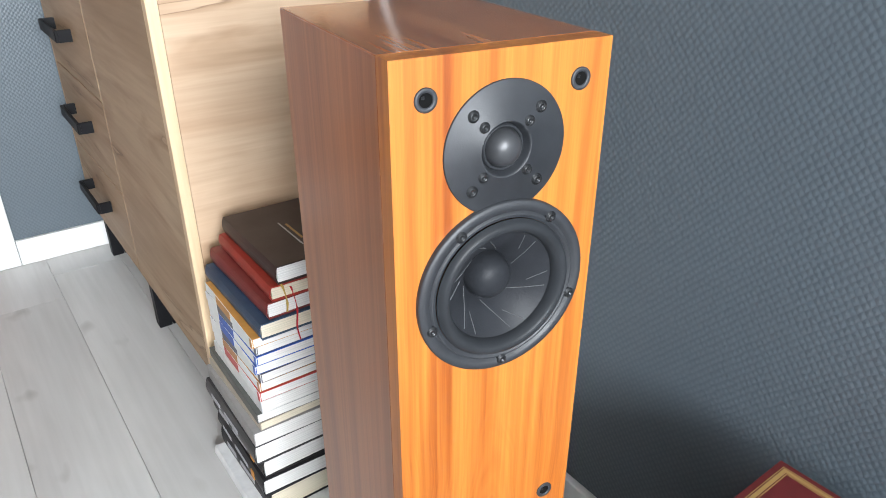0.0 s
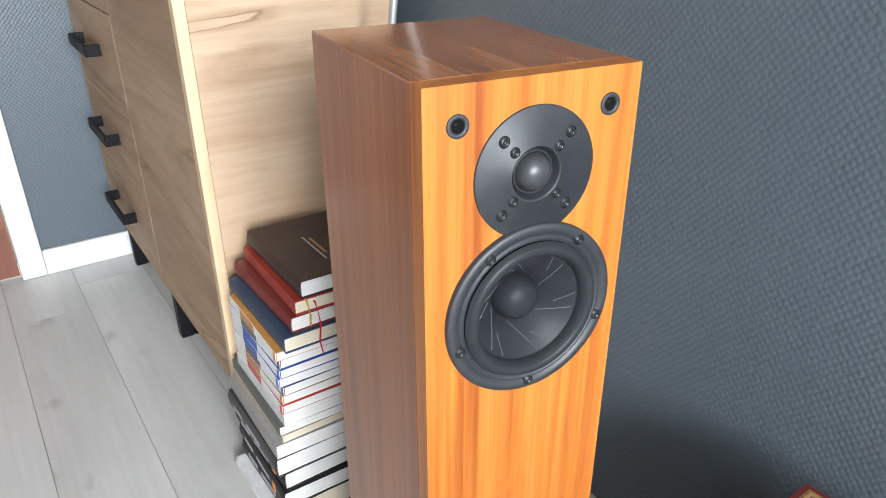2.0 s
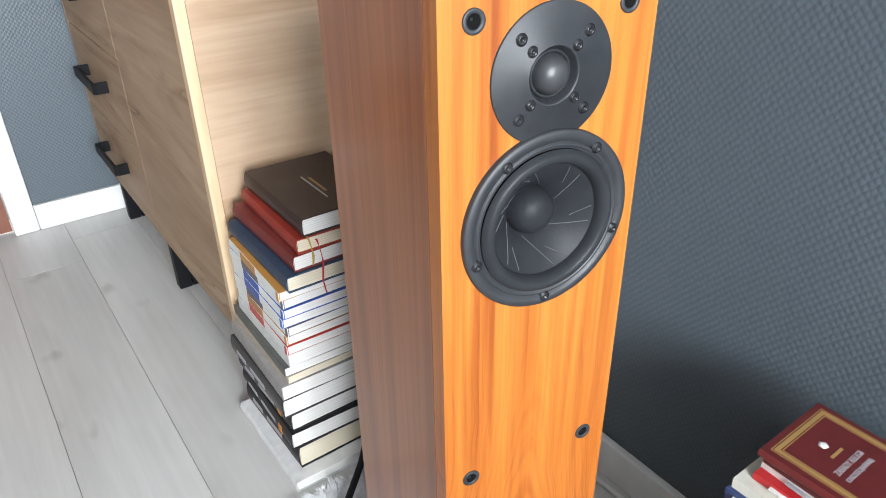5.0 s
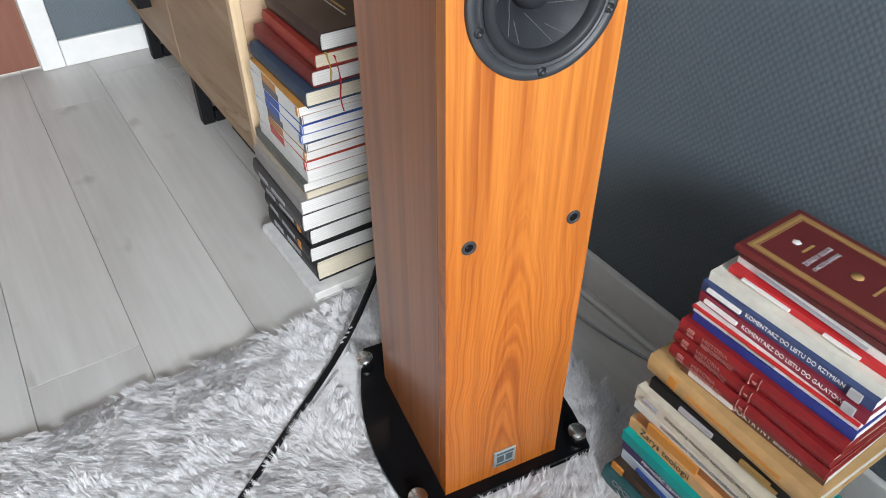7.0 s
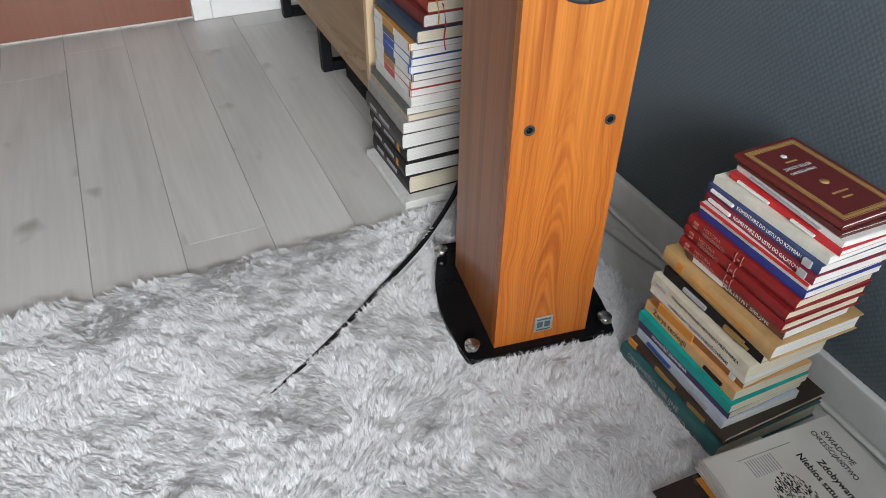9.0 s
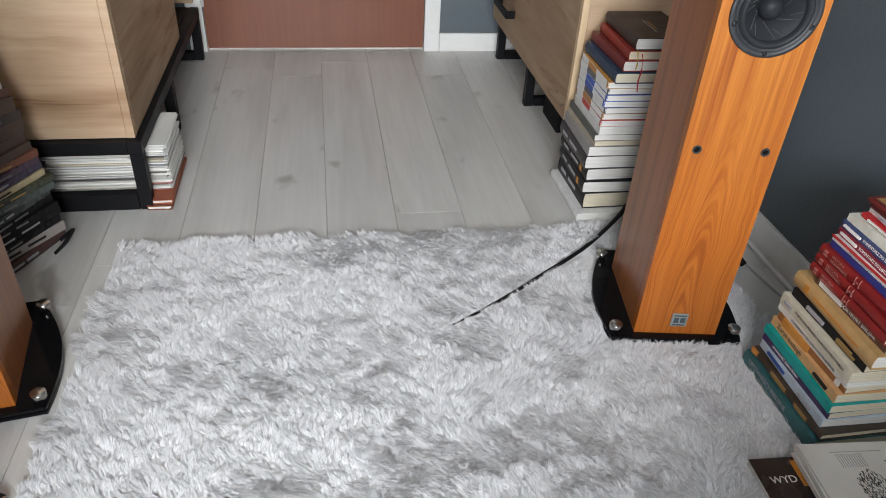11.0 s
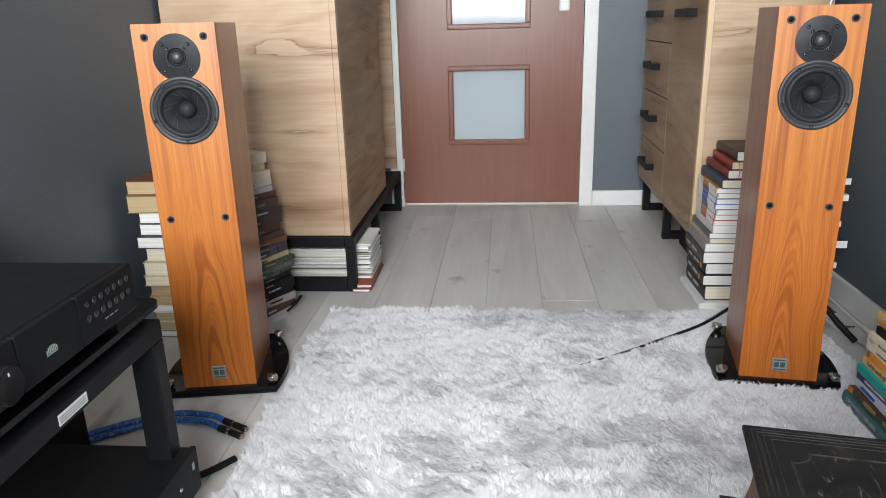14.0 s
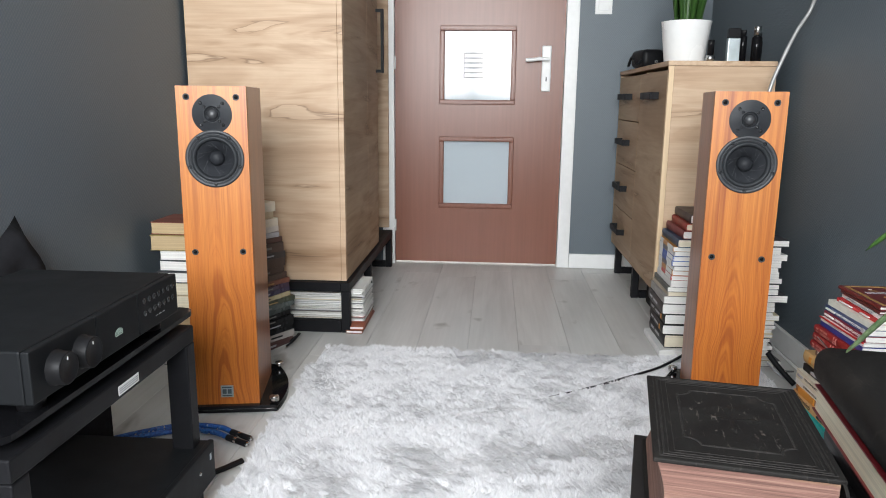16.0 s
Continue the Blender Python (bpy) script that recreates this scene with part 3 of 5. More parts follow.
    part("plinth_top", bowed(0.0125, 0.021, 0.0), M["black_gloss"], pl)
    part("plinth_line", bowed(0.0103, 0.0127, -0.0035), M["chrome"], pl)
    for x, yy in ((-0.126, 0.006 - 0.02), (0.126, 0.006 - 0.02), (-0.106, 0.250), (0.106, 0.250)):
        stud(pl, x * s, yy * s, 0.017)
        bm = lathe([(0, -0.0195), (0.003, -0.017), (0.006, -0.012), (0.006, 0), (0, 0)], 16, m=Matrix.Translation((x * s, yy * s, 0.0195)))
        part("spike", bm, M["chrome"], pl)
    return sp


loudspeaker(pose(0.4700, 0.5043, 0, 0, 0, -8.3), 1.0, "cherry veneer floorstanding loudspeaker standing on the fluffy rug")
loudspeaker(pose(-0.893, 0.420, 0, 0, 0, 9.5), 1.0, "cherry veneer floorstanding loudspeaker standing on bare laminate")

# ---- chest of drawers ----
CX0, CX1, CY0, CY1 = 0.434, 0.803, 1.244, 2.238


def tube_bar(a, b, w=0.03):
    lo = [min(p, q) - w / 2 for p, q in zip(a, b)]
    hi = [max(p, q) + w / 2 for p, q in zip(a, b)]
    return box(lo[0], hi[0], lo[1], hi[1], lo[2], hi[2], 0.0015)


def chest_of_drawers():
    c = empty("chest_of_drawers", Matrix(), "rustic oak chest of drawers on black steel legs", "chest of drawers")
    z0, z1 = 0.15, 0.976
    part("top_board", box(CX0 - 0.004, CX1, CY0 - 0.002, CY1, z1, 0.993, 0.001), M["oak_y"], c)
    part("side_panel", box(CX0 + 0.018, CX1, CY0, CY0 + 0.018, z0, z1 - 0.001, 0.0008), M["oak_x"], c)
    part("edge_strip", box(CX0 - 0.0005, CX0 + 0.0175, CY0 - 0.0004, CY0 + 0.0184, z0, z1 - 0.001, 0.0006), M["oak_edge"], c, "paler edge band of the side")
    part("side_panel", box(CX0, CX1, CY1 - 0.018, CY1, z0, z1 - 0.001, 0.0008), M["oak_x"], c)
    part("bottom_board", box(CX0 + 0.02, CX1, CY0 + 0.0185, CY1 - 0.0185, z0, z0 + 0.018), M["oak_y"], c)
    part("back_board", box(CX1 - 0.006, CX1 - 0.001, CY0 + 0.0185, CY1 - 0.0185, z0 + 0.018, z1 - 0.001), M["oak_y"], c)
    part("partition", box(CX0 + 0.02, CX1 - 0.006, 1.722, 1.738, z0 + 0.018, z1 - 0.002), M["oak_edge"], c)

    def handle(y0, y1, z, owner):
        bm = box(CX0 - 0.034, CX0 - 0.026, y0, y1, z - 0.013, z + 0.013, 0.0015)
        for y in (y0 + 0.004, y1 - 0.004):
            box(CX0 - 0.0265, CX0 + 0.0005, y - 0.004, y + 0.004, z - 0.013, z + 0.013, bm=bm)
        part("handle", bm, M["steel_black"], owner, "black metal bar handle")

    for za, zb in ((0.767, 0.962), (0.559, 0.763), (0.350, 0.555), (0.152, 0.346)):
        d = part("drawer_front", box(CX0, CX0 + 0.018, 1.732, CY1 - 0.0195, za, zb, 0.0012), M["oak_front_shaded"], c)
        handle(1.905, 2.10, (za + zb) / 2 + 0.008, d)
    d = part("cabinet_door", box(CX0, CX0 + 0.018, CY0 + 0.0195, 1.728, 0.152, 0.962, 0.0012), M["oak_front_shaded"], c)
    handle(1.38, 1.56, 0.873, d)
    for x, y in ((CX0 + 0.028, 1.722), (CX0 + 0.031, 2.183), (CX0 + 0.10, 1.30)):
        part("leg", tube_bar((x, y, 0.015), (x, y, 0.134)), M["steel_black"], c)
        part("leg", tube_bar((CX1 - 0.05, y, 0.015), (CX1 - 0.05, y, 0.134)), M["steel_black"], c)
        part("foot_bar", tube_bar((x + 0.032, y, 0.0155), (CX1 - 0.082, y, 0.0155)), M["steel_black"], c)
    # a black carton pushed under the chest
    k = empty("storage_box", Matrix(), "black cardboard box pushed under the chest", "box")
    part("carton", box(0.500, 0.76, 1.49, 1.655, 0.0005, 0.112, 0.002), M["black_card"], k)
    part("lid", box(0.497, 0.763, 1.487, 1.658, 0.1125, 0.142, 0.002), M["black_card"], k)


chest_of_drawers()


# ---- wardrobe and hall bench ----
def wardrobe():
    w = empty("wardrobe", Matrix(), "tall rustic oak wardrobe on a black steel frame", "wardrobe")
    x0, x1, y0, y1, z0, z1 = LEFT + 0.012, -0.703, 1.122, 1.86, 0.193, 2.05
    part("side_panel", box(x0, x1 - 0.0195, y0, y0 + 0.018, z0, z1, 0.001), M["oak_x"], w)
    part("edge_strip", box(x1 - 0.019, x1 - 0.0005, y0 - 0.0004, y0 + 0.0184, z0, z1, 0.0008), M["oak_x"], w)
    part("side_panel", box(x0, x1 - 0.0195, y1 - 0.018, y1, z0, z1, 0.001), M["oak_x"], w)
    part("top_board", box(x0, x1, y0, y1, z1 + 0.001, z1 + 0.019, 0.001), M["oak_y"], w)
    part("bottom_board", box(x0, x1 - 0.02, y0 + 0.0185, y1 - 0.0185, z0, z0 + 0.018), M["oak_y"], w)
    part("wardrobe_door", box(x1 - 0.0185, x1, y0 + 0.0195, 1.598, z0 + 0.002, z1 - 0.002, 0.001), M["oak_front_shaded"], w)
    d = part("wardrobe_door", box(x1 - 0.0185, x1, 1.601, y1, z0 + 0.002, z1 - 0.002, 0.001), M["oak_front_shaded"], w)
    bm = box(x1 + 0.022, x1 + 0.034, 1.815, 1.835, 0.965, 1.235, 0.0015)
    for z in (0.972, 1.228):
        box(x1 + 0.0002, x1 + 0.0225, 1.815, 1.835, z - 0.006, z + 0.006, bm=bm)
    part("handle", bm, M["steel_black"], d, "black metal bar handle")
    # steel frame
    fx = x1 - 0.002
    for y in (1.116, 1.575, 2.19):
        part("post", tube_bar((fx, y, 0.016), (fx, y, 0.141), 0.031), M["steel_black"], w)
        part("post", tube_bar((x0 + 0.03, y, 0.016), (x0 + 0.03, y, 0.141), 0.031), M["steel_black"], w)
        part("cross_rail", box(x0 + 0.047, fx - 0.017, y - 0.0155, y + 0.0155, 0.157, 0.191, 0.0015), M["steel_black"], w)
        part("foot_rail", box(x0 + 0.047, fx - 0.017, y - 0.0155, y + 0.0155, 0.0005, 0.045 if y < 1.2 else 0.03, 0.0015), M["steel_black"], w)
    part("long_rail", box(fx - 0.0165, fx + 0.0165, 1.1, 2.206, 0.1575, 0.1915, 0.0015), M["steel_black"], w)
    part("long_rail", box(x0 + 0.0135, x0 + 0.0465, 1.1, 2.206, 0.1575, 0.1915, 0.0015), M["steel_black"], w)
    part("bench_board", box(x0 + 0.047, fx - 0.018, 1.862, 2.2, 0.172, 0.19), M["steel_black"], w)
    part("back_board", box(x0, DX0 - 0.026, 2.222, 2.24, 0.2, z1, 0.001), M["oak_x"], w, "oak wall panel behind the bench")


wardrobe()


# ---- the rug ----
def fur_rug(x0, x1, y0, y1, tufts, each):
    """Long pile in tufts: the hairs of a tuft lean one way and draw together at its tip."""
    rug = empty("fluffy_rug", Matrix(), "light grey long-pile fluffy rug on the laminate", "rug")
    rng = np.random.default_rng(4)
    part("backing", box(x0 + 0.012, x1 - 0.012, y0 + 0.012, y1 - 0.012, 0.0005, 0.007, 0.003), M["fur"], rug)
    root = np.stack([rng.uniform(x0, x1, tufts), rng.uniform(y0, y1, tufts)], 1)

    def field(scale, seed):
        """A smooth random field, from a few plane waves."""
        r = np.random.default_rng(seed)
        out = np.zeros(tufts)
        for _ in range(14):
            k = r.normal(0, scale, 2)
            out += np.sin(root @ k + r.uniform(0, 6.28))
        return out / math.sqrt(7)

    ang = 2.3 + 0.6 * field(8.0, 1) + 0.5 * field(34.0, 2) + 0.4 * field(90.0, 6) + rng.normal(0, 0.34, tufts)
    lean = np.clip(1.02 + 0.08 * field(11.0, 3) + 0.14 * field(60.0, 8) + rng.normal(0, 0.18, tufts), 0.2, 1.4)
    length = np.clip(0.0165 + 0.0016 * field(60.0, 5) + 0.0006 * field(8.0, 9) + rng.normal(0, 0.0022, tufts), 0.009, 0.024)
    # the pile opens along the cable that runs through it
    part_x = np.array([-0.85, -0.62, -0.477, -0.2, -0.033, 0.109, 0.36, 0.52])
    part_y = np.array([0.20, 0.245, 0.299, 0.455, 0.55, 0.632, 0.80, 0.94])
    off = root[:, 1] - np.interp(root[:, 0], part_x, part_y)
    near = np.exp(-((off + 0.004) / 0.0085) ** 2) * (root[:, 0] < 0.55)
    length *= 1 - 0.7 * near
    along = np.where(off > -0.004, 2.1, -1.0)
    ang = ang + (along - ang) * np.clip(near * 1.2, 0, 1)
    pinch = rng.uniform(0.55, 0.95, tufts)
    own = np.repeat(np.arange(tufts), each)
    n = len(own)
    o = rng.normal(0, 0.0027, (n, 2))
    p = root[own] + o
    turned = ang[own] + rng.normal(0, 0.16, n)
    dx, dy = np.cos(turned), np.sin(turned)
    lean, length = np.clip(lean[own] + rng.normal(0, 0.10, n), 0.2, 1.5), length[own] * rng.uniform(0.78, 1.1, n)
    pull = -o * pinch[own][:, None]
    # none under the plinth or the stack of books, and a wavy edge
    c, s = math.cos(radians(-8.3)), math.sin(radians(-8.3))
    ex, ey = p[:, 0] + pull[:, 0] + dx * length * 0.9, p[:, 1] + pull[:, 1] + dy * length * 0.9
    keep = ~((p[:, 0] > 0.60) & (p[:, 1] < 0.40) & (p[:, 1] > 0.16))
    for qx, qy, rim in ((p[:, 0], p[:, 1], 0.0), (ex, ey, 0.003)):
        u, v = (qx - 0.47) * c + (qy - 0.5043) * s, -(qx - 0.47) * s + (qy - 0.5043) * c
        keep &= ~((abs(u) < 0.143 + rim) & (v > -0.034) & (v < 0.292))
        keep &= ~((qx > 0.585) & (qx < 0.80) & (qy < 0.405) & (qy > 0.165))
    wob = 0.012 * np.sin(p[:, 1] * 21) + 0.008 * np.sin(p[:, 0] * 33)
    keep &= (p[:, 1] < y1 - 0.010 + wob) & (p[:, 0] > x0 + 0.012 + 0.010 * np.sin(p[:, 1] * 17) + 0.006 * np.sin(p[:, 1] * 51)) & (p[:, 0] < x1) & (p[:, 1] > y0)
    p, dx, dy, lean, length, pull = (a[keep] for a in (p, dx, dy, lean, length, pull))
    n = len(p)
    turn = np.arctan2(dy, dx) + math.pi / 2 + rng.normal(0, 0.45, n)
    wx, wy = np.cos(turn), np.sin(turn)
    wid = rng.uniform(0.0005, 0.0009, n)
    cols = []
    for t, k in ((0.0, 1.0), (0.55, 0.9), (1.0, 0.0)):
        bend = np.sin(lean * t) / np.maximum(lean, 0.2)
        rise = length * t * np.cos(lean * t * 0.85) * 0.95
        cx = p[:, 0] + dx * length * bend * t * 1.1 + pull[:, 0] * t
        cy = p[:, 1] + dy * length * bend * t * 1.1 + pull[:, 1] * t
        cz = 0.004 + np.maximum(rise, 0.001 + 0.004 * t)
        if k:
            cols += [np.stack([cx - wx * wid * k, cy - wy * wid * k, cz], 1), np.stack([cx + wx * wid * k, cy + wy * wid * k, cz], 1)]
        else:
            cols += [np.stack([cx, cy, cz], 1)]
    verts = np.stack(cols, 1).reshape(-1, 3)
    base = (np.arange(n) * 5)[:, None]
    tri = np.concatenate([base + np.array([q]) for q in ((0, 1, 3), (0, 3, 2), (2, 3, 4))], 1).reshape(-1, 3)
    me = bpy.data.meshes.new("pile")
    me.vertices.add(len(verts))
    me.vertices.foreach_set("co", verts.ravel())
    me.loops.add(tri.size)
    me.loops.foreach_set("vertex_index", tri.ravel().astype(np.int32))
    me.polygons.add(len(tri))
    me.polygons.foreach_set("loop_start", np.arange(0, tri.size, 3, dtype=np.int32))
    me.polygons.foreach_set("use_smooth", np.ones(len(tri), bool))
    me.update(calc_edges=True)
    me.materials.append(M["fur"])
    ob = new("fur", me)
    ob.parent = rug
    tagged(ob, "long wavy grey-white pile", kind="stuff")


fur_rug(-0.752, 0.70, -1.02, 0.935, 84000, 10)


# ---- books ----
def book(x, y, z, w, h, t, colour, turn=0.0, pages="page", hard=True, group="", label="", name="book", rough=0.42, spine=True, parts=True):
    """A closed book lying flat: spine on its local -x side, w deep, h long (y), t thick; (x, y) is the spine's middle."""
    bk = empty(name, pose(x, y, z, 0, 0, turn), label, "book", group)
    b = 0.0022 if hard else 0.0011
    over = 0.003 if hard else 0.0
    bm = bmesh.new()
    box(0.001, w, -h / 2, h / 2, 0.0, b, 0.0004, bm=bm)
    box(0.001, w, -h / 2, h / 2, t - b, t, 0.0004, bm=bm)
    n = 6 if hard else 2
    bow = 0.0035 if hard else 0.0
    ring = []
    for k in range(n + 1):
        f = k / n
        ring.append((-bow * math.sin(math.pi * f), 0.0 + t * f))
    sb = bmesh.new()
    rows = [[sb.verts.new((px + dx, yy, pz)) for dx, yy in ((0, -h / 2), (0, h / 2), (0.0016, h / 2), (0.0016, -h / 2))] for px, pz in ring]
    for a, c in zip(rows, rows[1:]):
        for i in range(4):
            sb.faces.new((a[i], a[(i + 1) % 4], c[(i + 1) % 4], c[i]))
    sb.faces.new(rows[0][::-1]), sb.faces.new(rows[-1])
    bmesh.ops.recalc_face_normals(sb, faces=sb.faces[:])
    merge(bm, sb)
    part("cover", bm, colour if not isinstance(colour, tuple) else cover(colour, rough), bk)
    pb = box(0.0012, w - over, -h / 2 + over, h / 2 - over, b, t - b)
    part("page_block", pb, M[pages], bk, "cream pages" if pages == "page_cream" else "white pages")
    return bk


def spine_m(h, t, start, up=0.5, w=0.0):
    """Where writing on a spine begins: start metres from the far end."""
    return Matrix(((0, 0, -1, -0.0038 - w), (-1, 0, 0, h / 2 - start), (0, 1, 0, t * up), (0, 0, 0, 1)))


def spine_bar(bk, h, t, a, b, lo, hi, mat, name="title_bar"):
    return part(name, box(-0.0043, -0.0005, h / 2 - b, h / 2 - a, t * lo, t * hi), mat, bk)


INK = {k: plain("ink_" + k, c, 0.5, vary=0.05) for k, c in (("white", (0.8, 0.8, 0.78)), ("gold", (0.36, 0.22, 0.075)), ("black", (0.02, 0.02, 0.02)), ("red", (0.5, 0.02, 0.02)), ("grey", (0.4, 0.4, 0.42)), ("blue", (0.03, 0.08, 0.3)), ("orange", (0.6, 0.25, 0.04)), ("rose", (0.42, 0.16, 0.14)), ("dim", (0.17, 0.16, 0.15)))}


def front_stack():
    g = "books in the stack by the wall"
    P, C = "page", "page_cream"
    # spine x, middle y, width, height, thickness, colour, turn, pages, hard, label
    rows = [
        (0.588, 0.288, 0.212, 0.240, 0.036, (0.035, 0.13, 0.14), 0, C, True, "thick teal cloth book at the bottom of the stack"),
        (0.597, 0.284, 0.206, 0.232, 0.016, (0.05, 0.035, 0.025), 1, C, True, "dark brown patterned book with cream pages"),
        (0.604, 0.292, 0.150, 0.214, 0.018, (0.52, 0.62, 0.72), -1, P, False, "pale blue paperback in the stack"),
        (0.608, 0.294, 0.148, 0.216, 0.015, (0.05, 0.025, 0.10), 1, C, False, "dark purple paperback in the stack"),
        (0.606, 0.296, 0.155, 0.220, 0.018, (0.0, 0.36, 0.34), 0, C, False, "turquoise paperback in the stack"),
        (0.615, 0.300, 0.150, 0.215, 0.020, (0.72, 0.42, 0.19), -1, C, False, "peach coloured paperback in the stack"),
        (0.622, 0.296, 0.150, 0.205, 0.016, (0.30, 0.12, 0.035), 2, C, False, "brown and orange paperback in the stack"),
        (0.620, 0.300, 0.152, 0.218, 0.013, (0.70, 0.69, 0.64), 0, P, False, "thin white paperback in the stack"),
        (0.620, 0.302, 0.150, 0.222, 0.024, (0.66, 0.62, 0.50), -1, C, False, "thick cream paperback in the stack"),
        (0.634, 0.296, 0.150, 0.214, 0.018, (0.012, 0.012, 0.013), 1, C, False, "black paperback in the stack"),
        (0.636, 0.296, 0.165, 0.240, 0.030, (0.52, 0.33, 0.14), -1, P, True, "large ochre yellow book in the stack"),
        (0.648, 0.280, 0.125, 0.195, 0.016, (0.12, 0.06, 0.04), 1, P, False, "dark brown paperback with a white label"),
        (0.641, 0.288, 0.148, 0.212, 0.019, (0.22, 0.013, 0.015), 0, C, True, "dark red clothbound history volume"),
        (0.644, 0.290, 0.148, 0.212, 0.019, (0.22, 0.013, 0.015), -1, C, True, "dark red clothbound history volume"),
        (0.648, 0.288, 0.148, 0.212, 0.020, (0.23, 0.013, 0.015), 1, C, True, "dark red clothbound history volume"),
        (0.654, 0.284, 0.140, 0.205, 0.012, (0.02, 0.035, 0.22), 0, P, False, "royal blue paperback in the stack"),
        (0.656, 0.286, 0.142, 0.205, 0.011, (0.72, 0.68, 0.67), 1, P, False, "white and crimson thin paperback in the stack"),
        (0.660, 0.286, 0.142, 0.210, 0.014, (0.22, 0.02, 0.04), -1, P, False, "maroon commentary paperback in the stack"),
        (0.664, 0.288, 0.142, 0.210, 0.014, (0.035, 0.06, 0.16), 0, P, False, "navy commentary paperback in the stack"),
        (0.670, 0.286, 0.142, 0.208, 0.014, (0.66, 0.66, 0.58), 1, P, False, "pale ivory paperback in the stack"),
        (0.682, 0.278, 0.130, 0.200, 0.009, (0.50, 0.02, 0.025), 0, P, False, "bright red thin paperback in the stack"),
        (0.690, 0.280, 0.106, 0.196, 0.010, (0.74, 0.73, 0.71), -2, P, False, "thin white booklet in the stack"),
        (0.689, 0.282, 0.108, 0.186, 0.009, (0.085, 0.018, 0.018), -1, P, True, "oxblood book under the topmost one"),
        (0.687, 0.286, 0.110, 0.188, 0.010, (0.12, 0.016, 0.016), 1, P, True, "oxblood book with a gilt border lying on top"),
    ]
    total = sum(r[4] for r in rows)
    fit = 0.4115 / total
    z = 0.0
    made = []
    for x, y, w, h, t, col, turn, pg, hard, lab in rows:
        made.append((book(x, y, z + 0.0003, w, h, t * fit - 0.0006, col, turn, pg, hard, g, lab), h, t * fit))
        z += t * fit
    say = lambda i, text, size, start, ink, up=0.5, sq=0.95: lettering(text, size, spine_m(made[i][1], made[i][2], start, up, -0.0036 if not rows[i][8] else 0.0), INK[ink], made[i][0], squeeze=sq)
    bar = lambda i, a, b2, lo, hi, ink: spine_bar(made[i][0], made[i][1], made[i][2], a, b2, lo, hi, INK[ink])
    say(0, "OPOWIEŚCI BIBLIJNE", 0.015, 0.02, "grey", 0.68), say(0, "STARY TESTAMENT", 0.010, 0.06, "grey", 0.3)
    bar(1, 0.0, 0.02, 0.2, 0.9, "orange"), bar(1, 0.07, 0.12, 0.3, 0.8, "gold"), bar(1, 0.15, 0.19, 0.2, 0.7, "gold")
    bar(2, 0.03, 0.09, 0.4, 0.65, "blue"), bar(2, 0.14, 0.18, 0.4, 0.6, "grey")
    say(3, "PEWNOŚĆ ZBAWIENIA", 0.0085, 0.035, "white")
    say(5, "Zarys teologii", 0.016, 0.02, "black"), bar(5, 0.15, 0.19, 0.35, 0.6, "black")
    bar(6, 0.02, 0.10, 0.0, 1.0, "orange"), bar(6, 0.18, 0.19, 0.2, 0.8, "white")
    say(7, "KOMPENDIUM TEOLOGII CHRZEŚCIJAŃSKIEJ", 0.0072, 0.045, "black")
    say(8, "DUCHOWE PRAWDY NOWEGO PRZYMIERZA", 0.0078, 0.05, "black"), bar(8, 0.015, 0.04, 0.4, 0.6, "grey")
    bar(9, 0.05, 0.10, 0.35, 0.7, "grey"), bar(9, 0.14, 0.19, 0.3, 0.45, "gold"), bar(9, 0.14, 0.18, 0.55, 0.7, "gold")
    bar(10, 0.035, 0.048, 0.25, 0.75, "orange"), bar(10, 0.065, 0.20, 0.42, 0.56, "orange")
    say(11, "DOKTRYNY BIBLIJNE", 0.0105, 0.075, "white", 0.42)
    for i in (12, 13, 14):
        say(i, "HISTORIA", 0.0085, 0.034, "rose", 0.7), say(i, "REFORMACJI", 0.0085, 0.034, "rose", 0.28)
        bar(i, 0.013, 0.022, 0.25, 0.4, "rose"), bar(i, 0.013, 0.022, 0.55, 0.75, "rose"), bar(i, 0.100, 0.1008, 0.1, 0.9, "rose"), bar(i, 0.112, 0.1128, 0.1, 0.9, "rose"), bar(i, 0.104, 0.109, 0.42, 0.55, "rose")
    bar(16, 0.05, 0.11, 0.4, 0.65, "grey"), bar(16, 0.0, 0.205, 0.75, 1.0, "red")
    for i, text in ((17, "KOMENTARZ DO LISTU DO GALATÓW"), (18, "KOMENTARZ DO LISTU DO RZYMIAN")):
        bar(i, 0.010, 0.055, 0.38, 0.66, "white")
        say(i, text, 0.0082, 0.060, "white", 0.5, 0.85)
        bar(i, 0.185, 0.198, 0.15, 0.85, "grey")
    bar(20, 0.02, 0.08, 0.35, 0.65, "white"), bar(20, 0.12, 0.16, 0.35, 0.65, "white")
    bar(21, 0.03, 0.16, 0.35, 0.6, "grey")
    lab = part("paper_label", box(-0.0008, 0.0, 0.02, 0.085, 0.002, 0.0155), INK["white"], made[11][0], "white paper label")
    # gilt border and title on the top cover
    top, h, t = made[-1]
    w = 0.110
    for inset, wd in ((0.007, 0.0008), (0.0092, 0.0042), (0.0148, 0.0008)):
        for a in ((inset, w - inset, -h / 2 + inset, -h / 2 + inset + wd), (inset, w - inset, h / 2 - inset - wd, h / 2 - inset), (inset, inset + wd, -h / 2 + inset + wd, h / 2 - inset - wd), (w - inset - wd, w - inset, -h / 2 + inset + wd, h / 2 - inset - wd)):
            part("gilt_line", box(a[0], a[1], a[2], a[3], t - 0.0007, t - 0.0002 + (0.0001 if wd > 0.002 else 0)), INK["gold"], top)
    face = lambda x, y: Matrix.Translation((x, y, t - 0.0004))
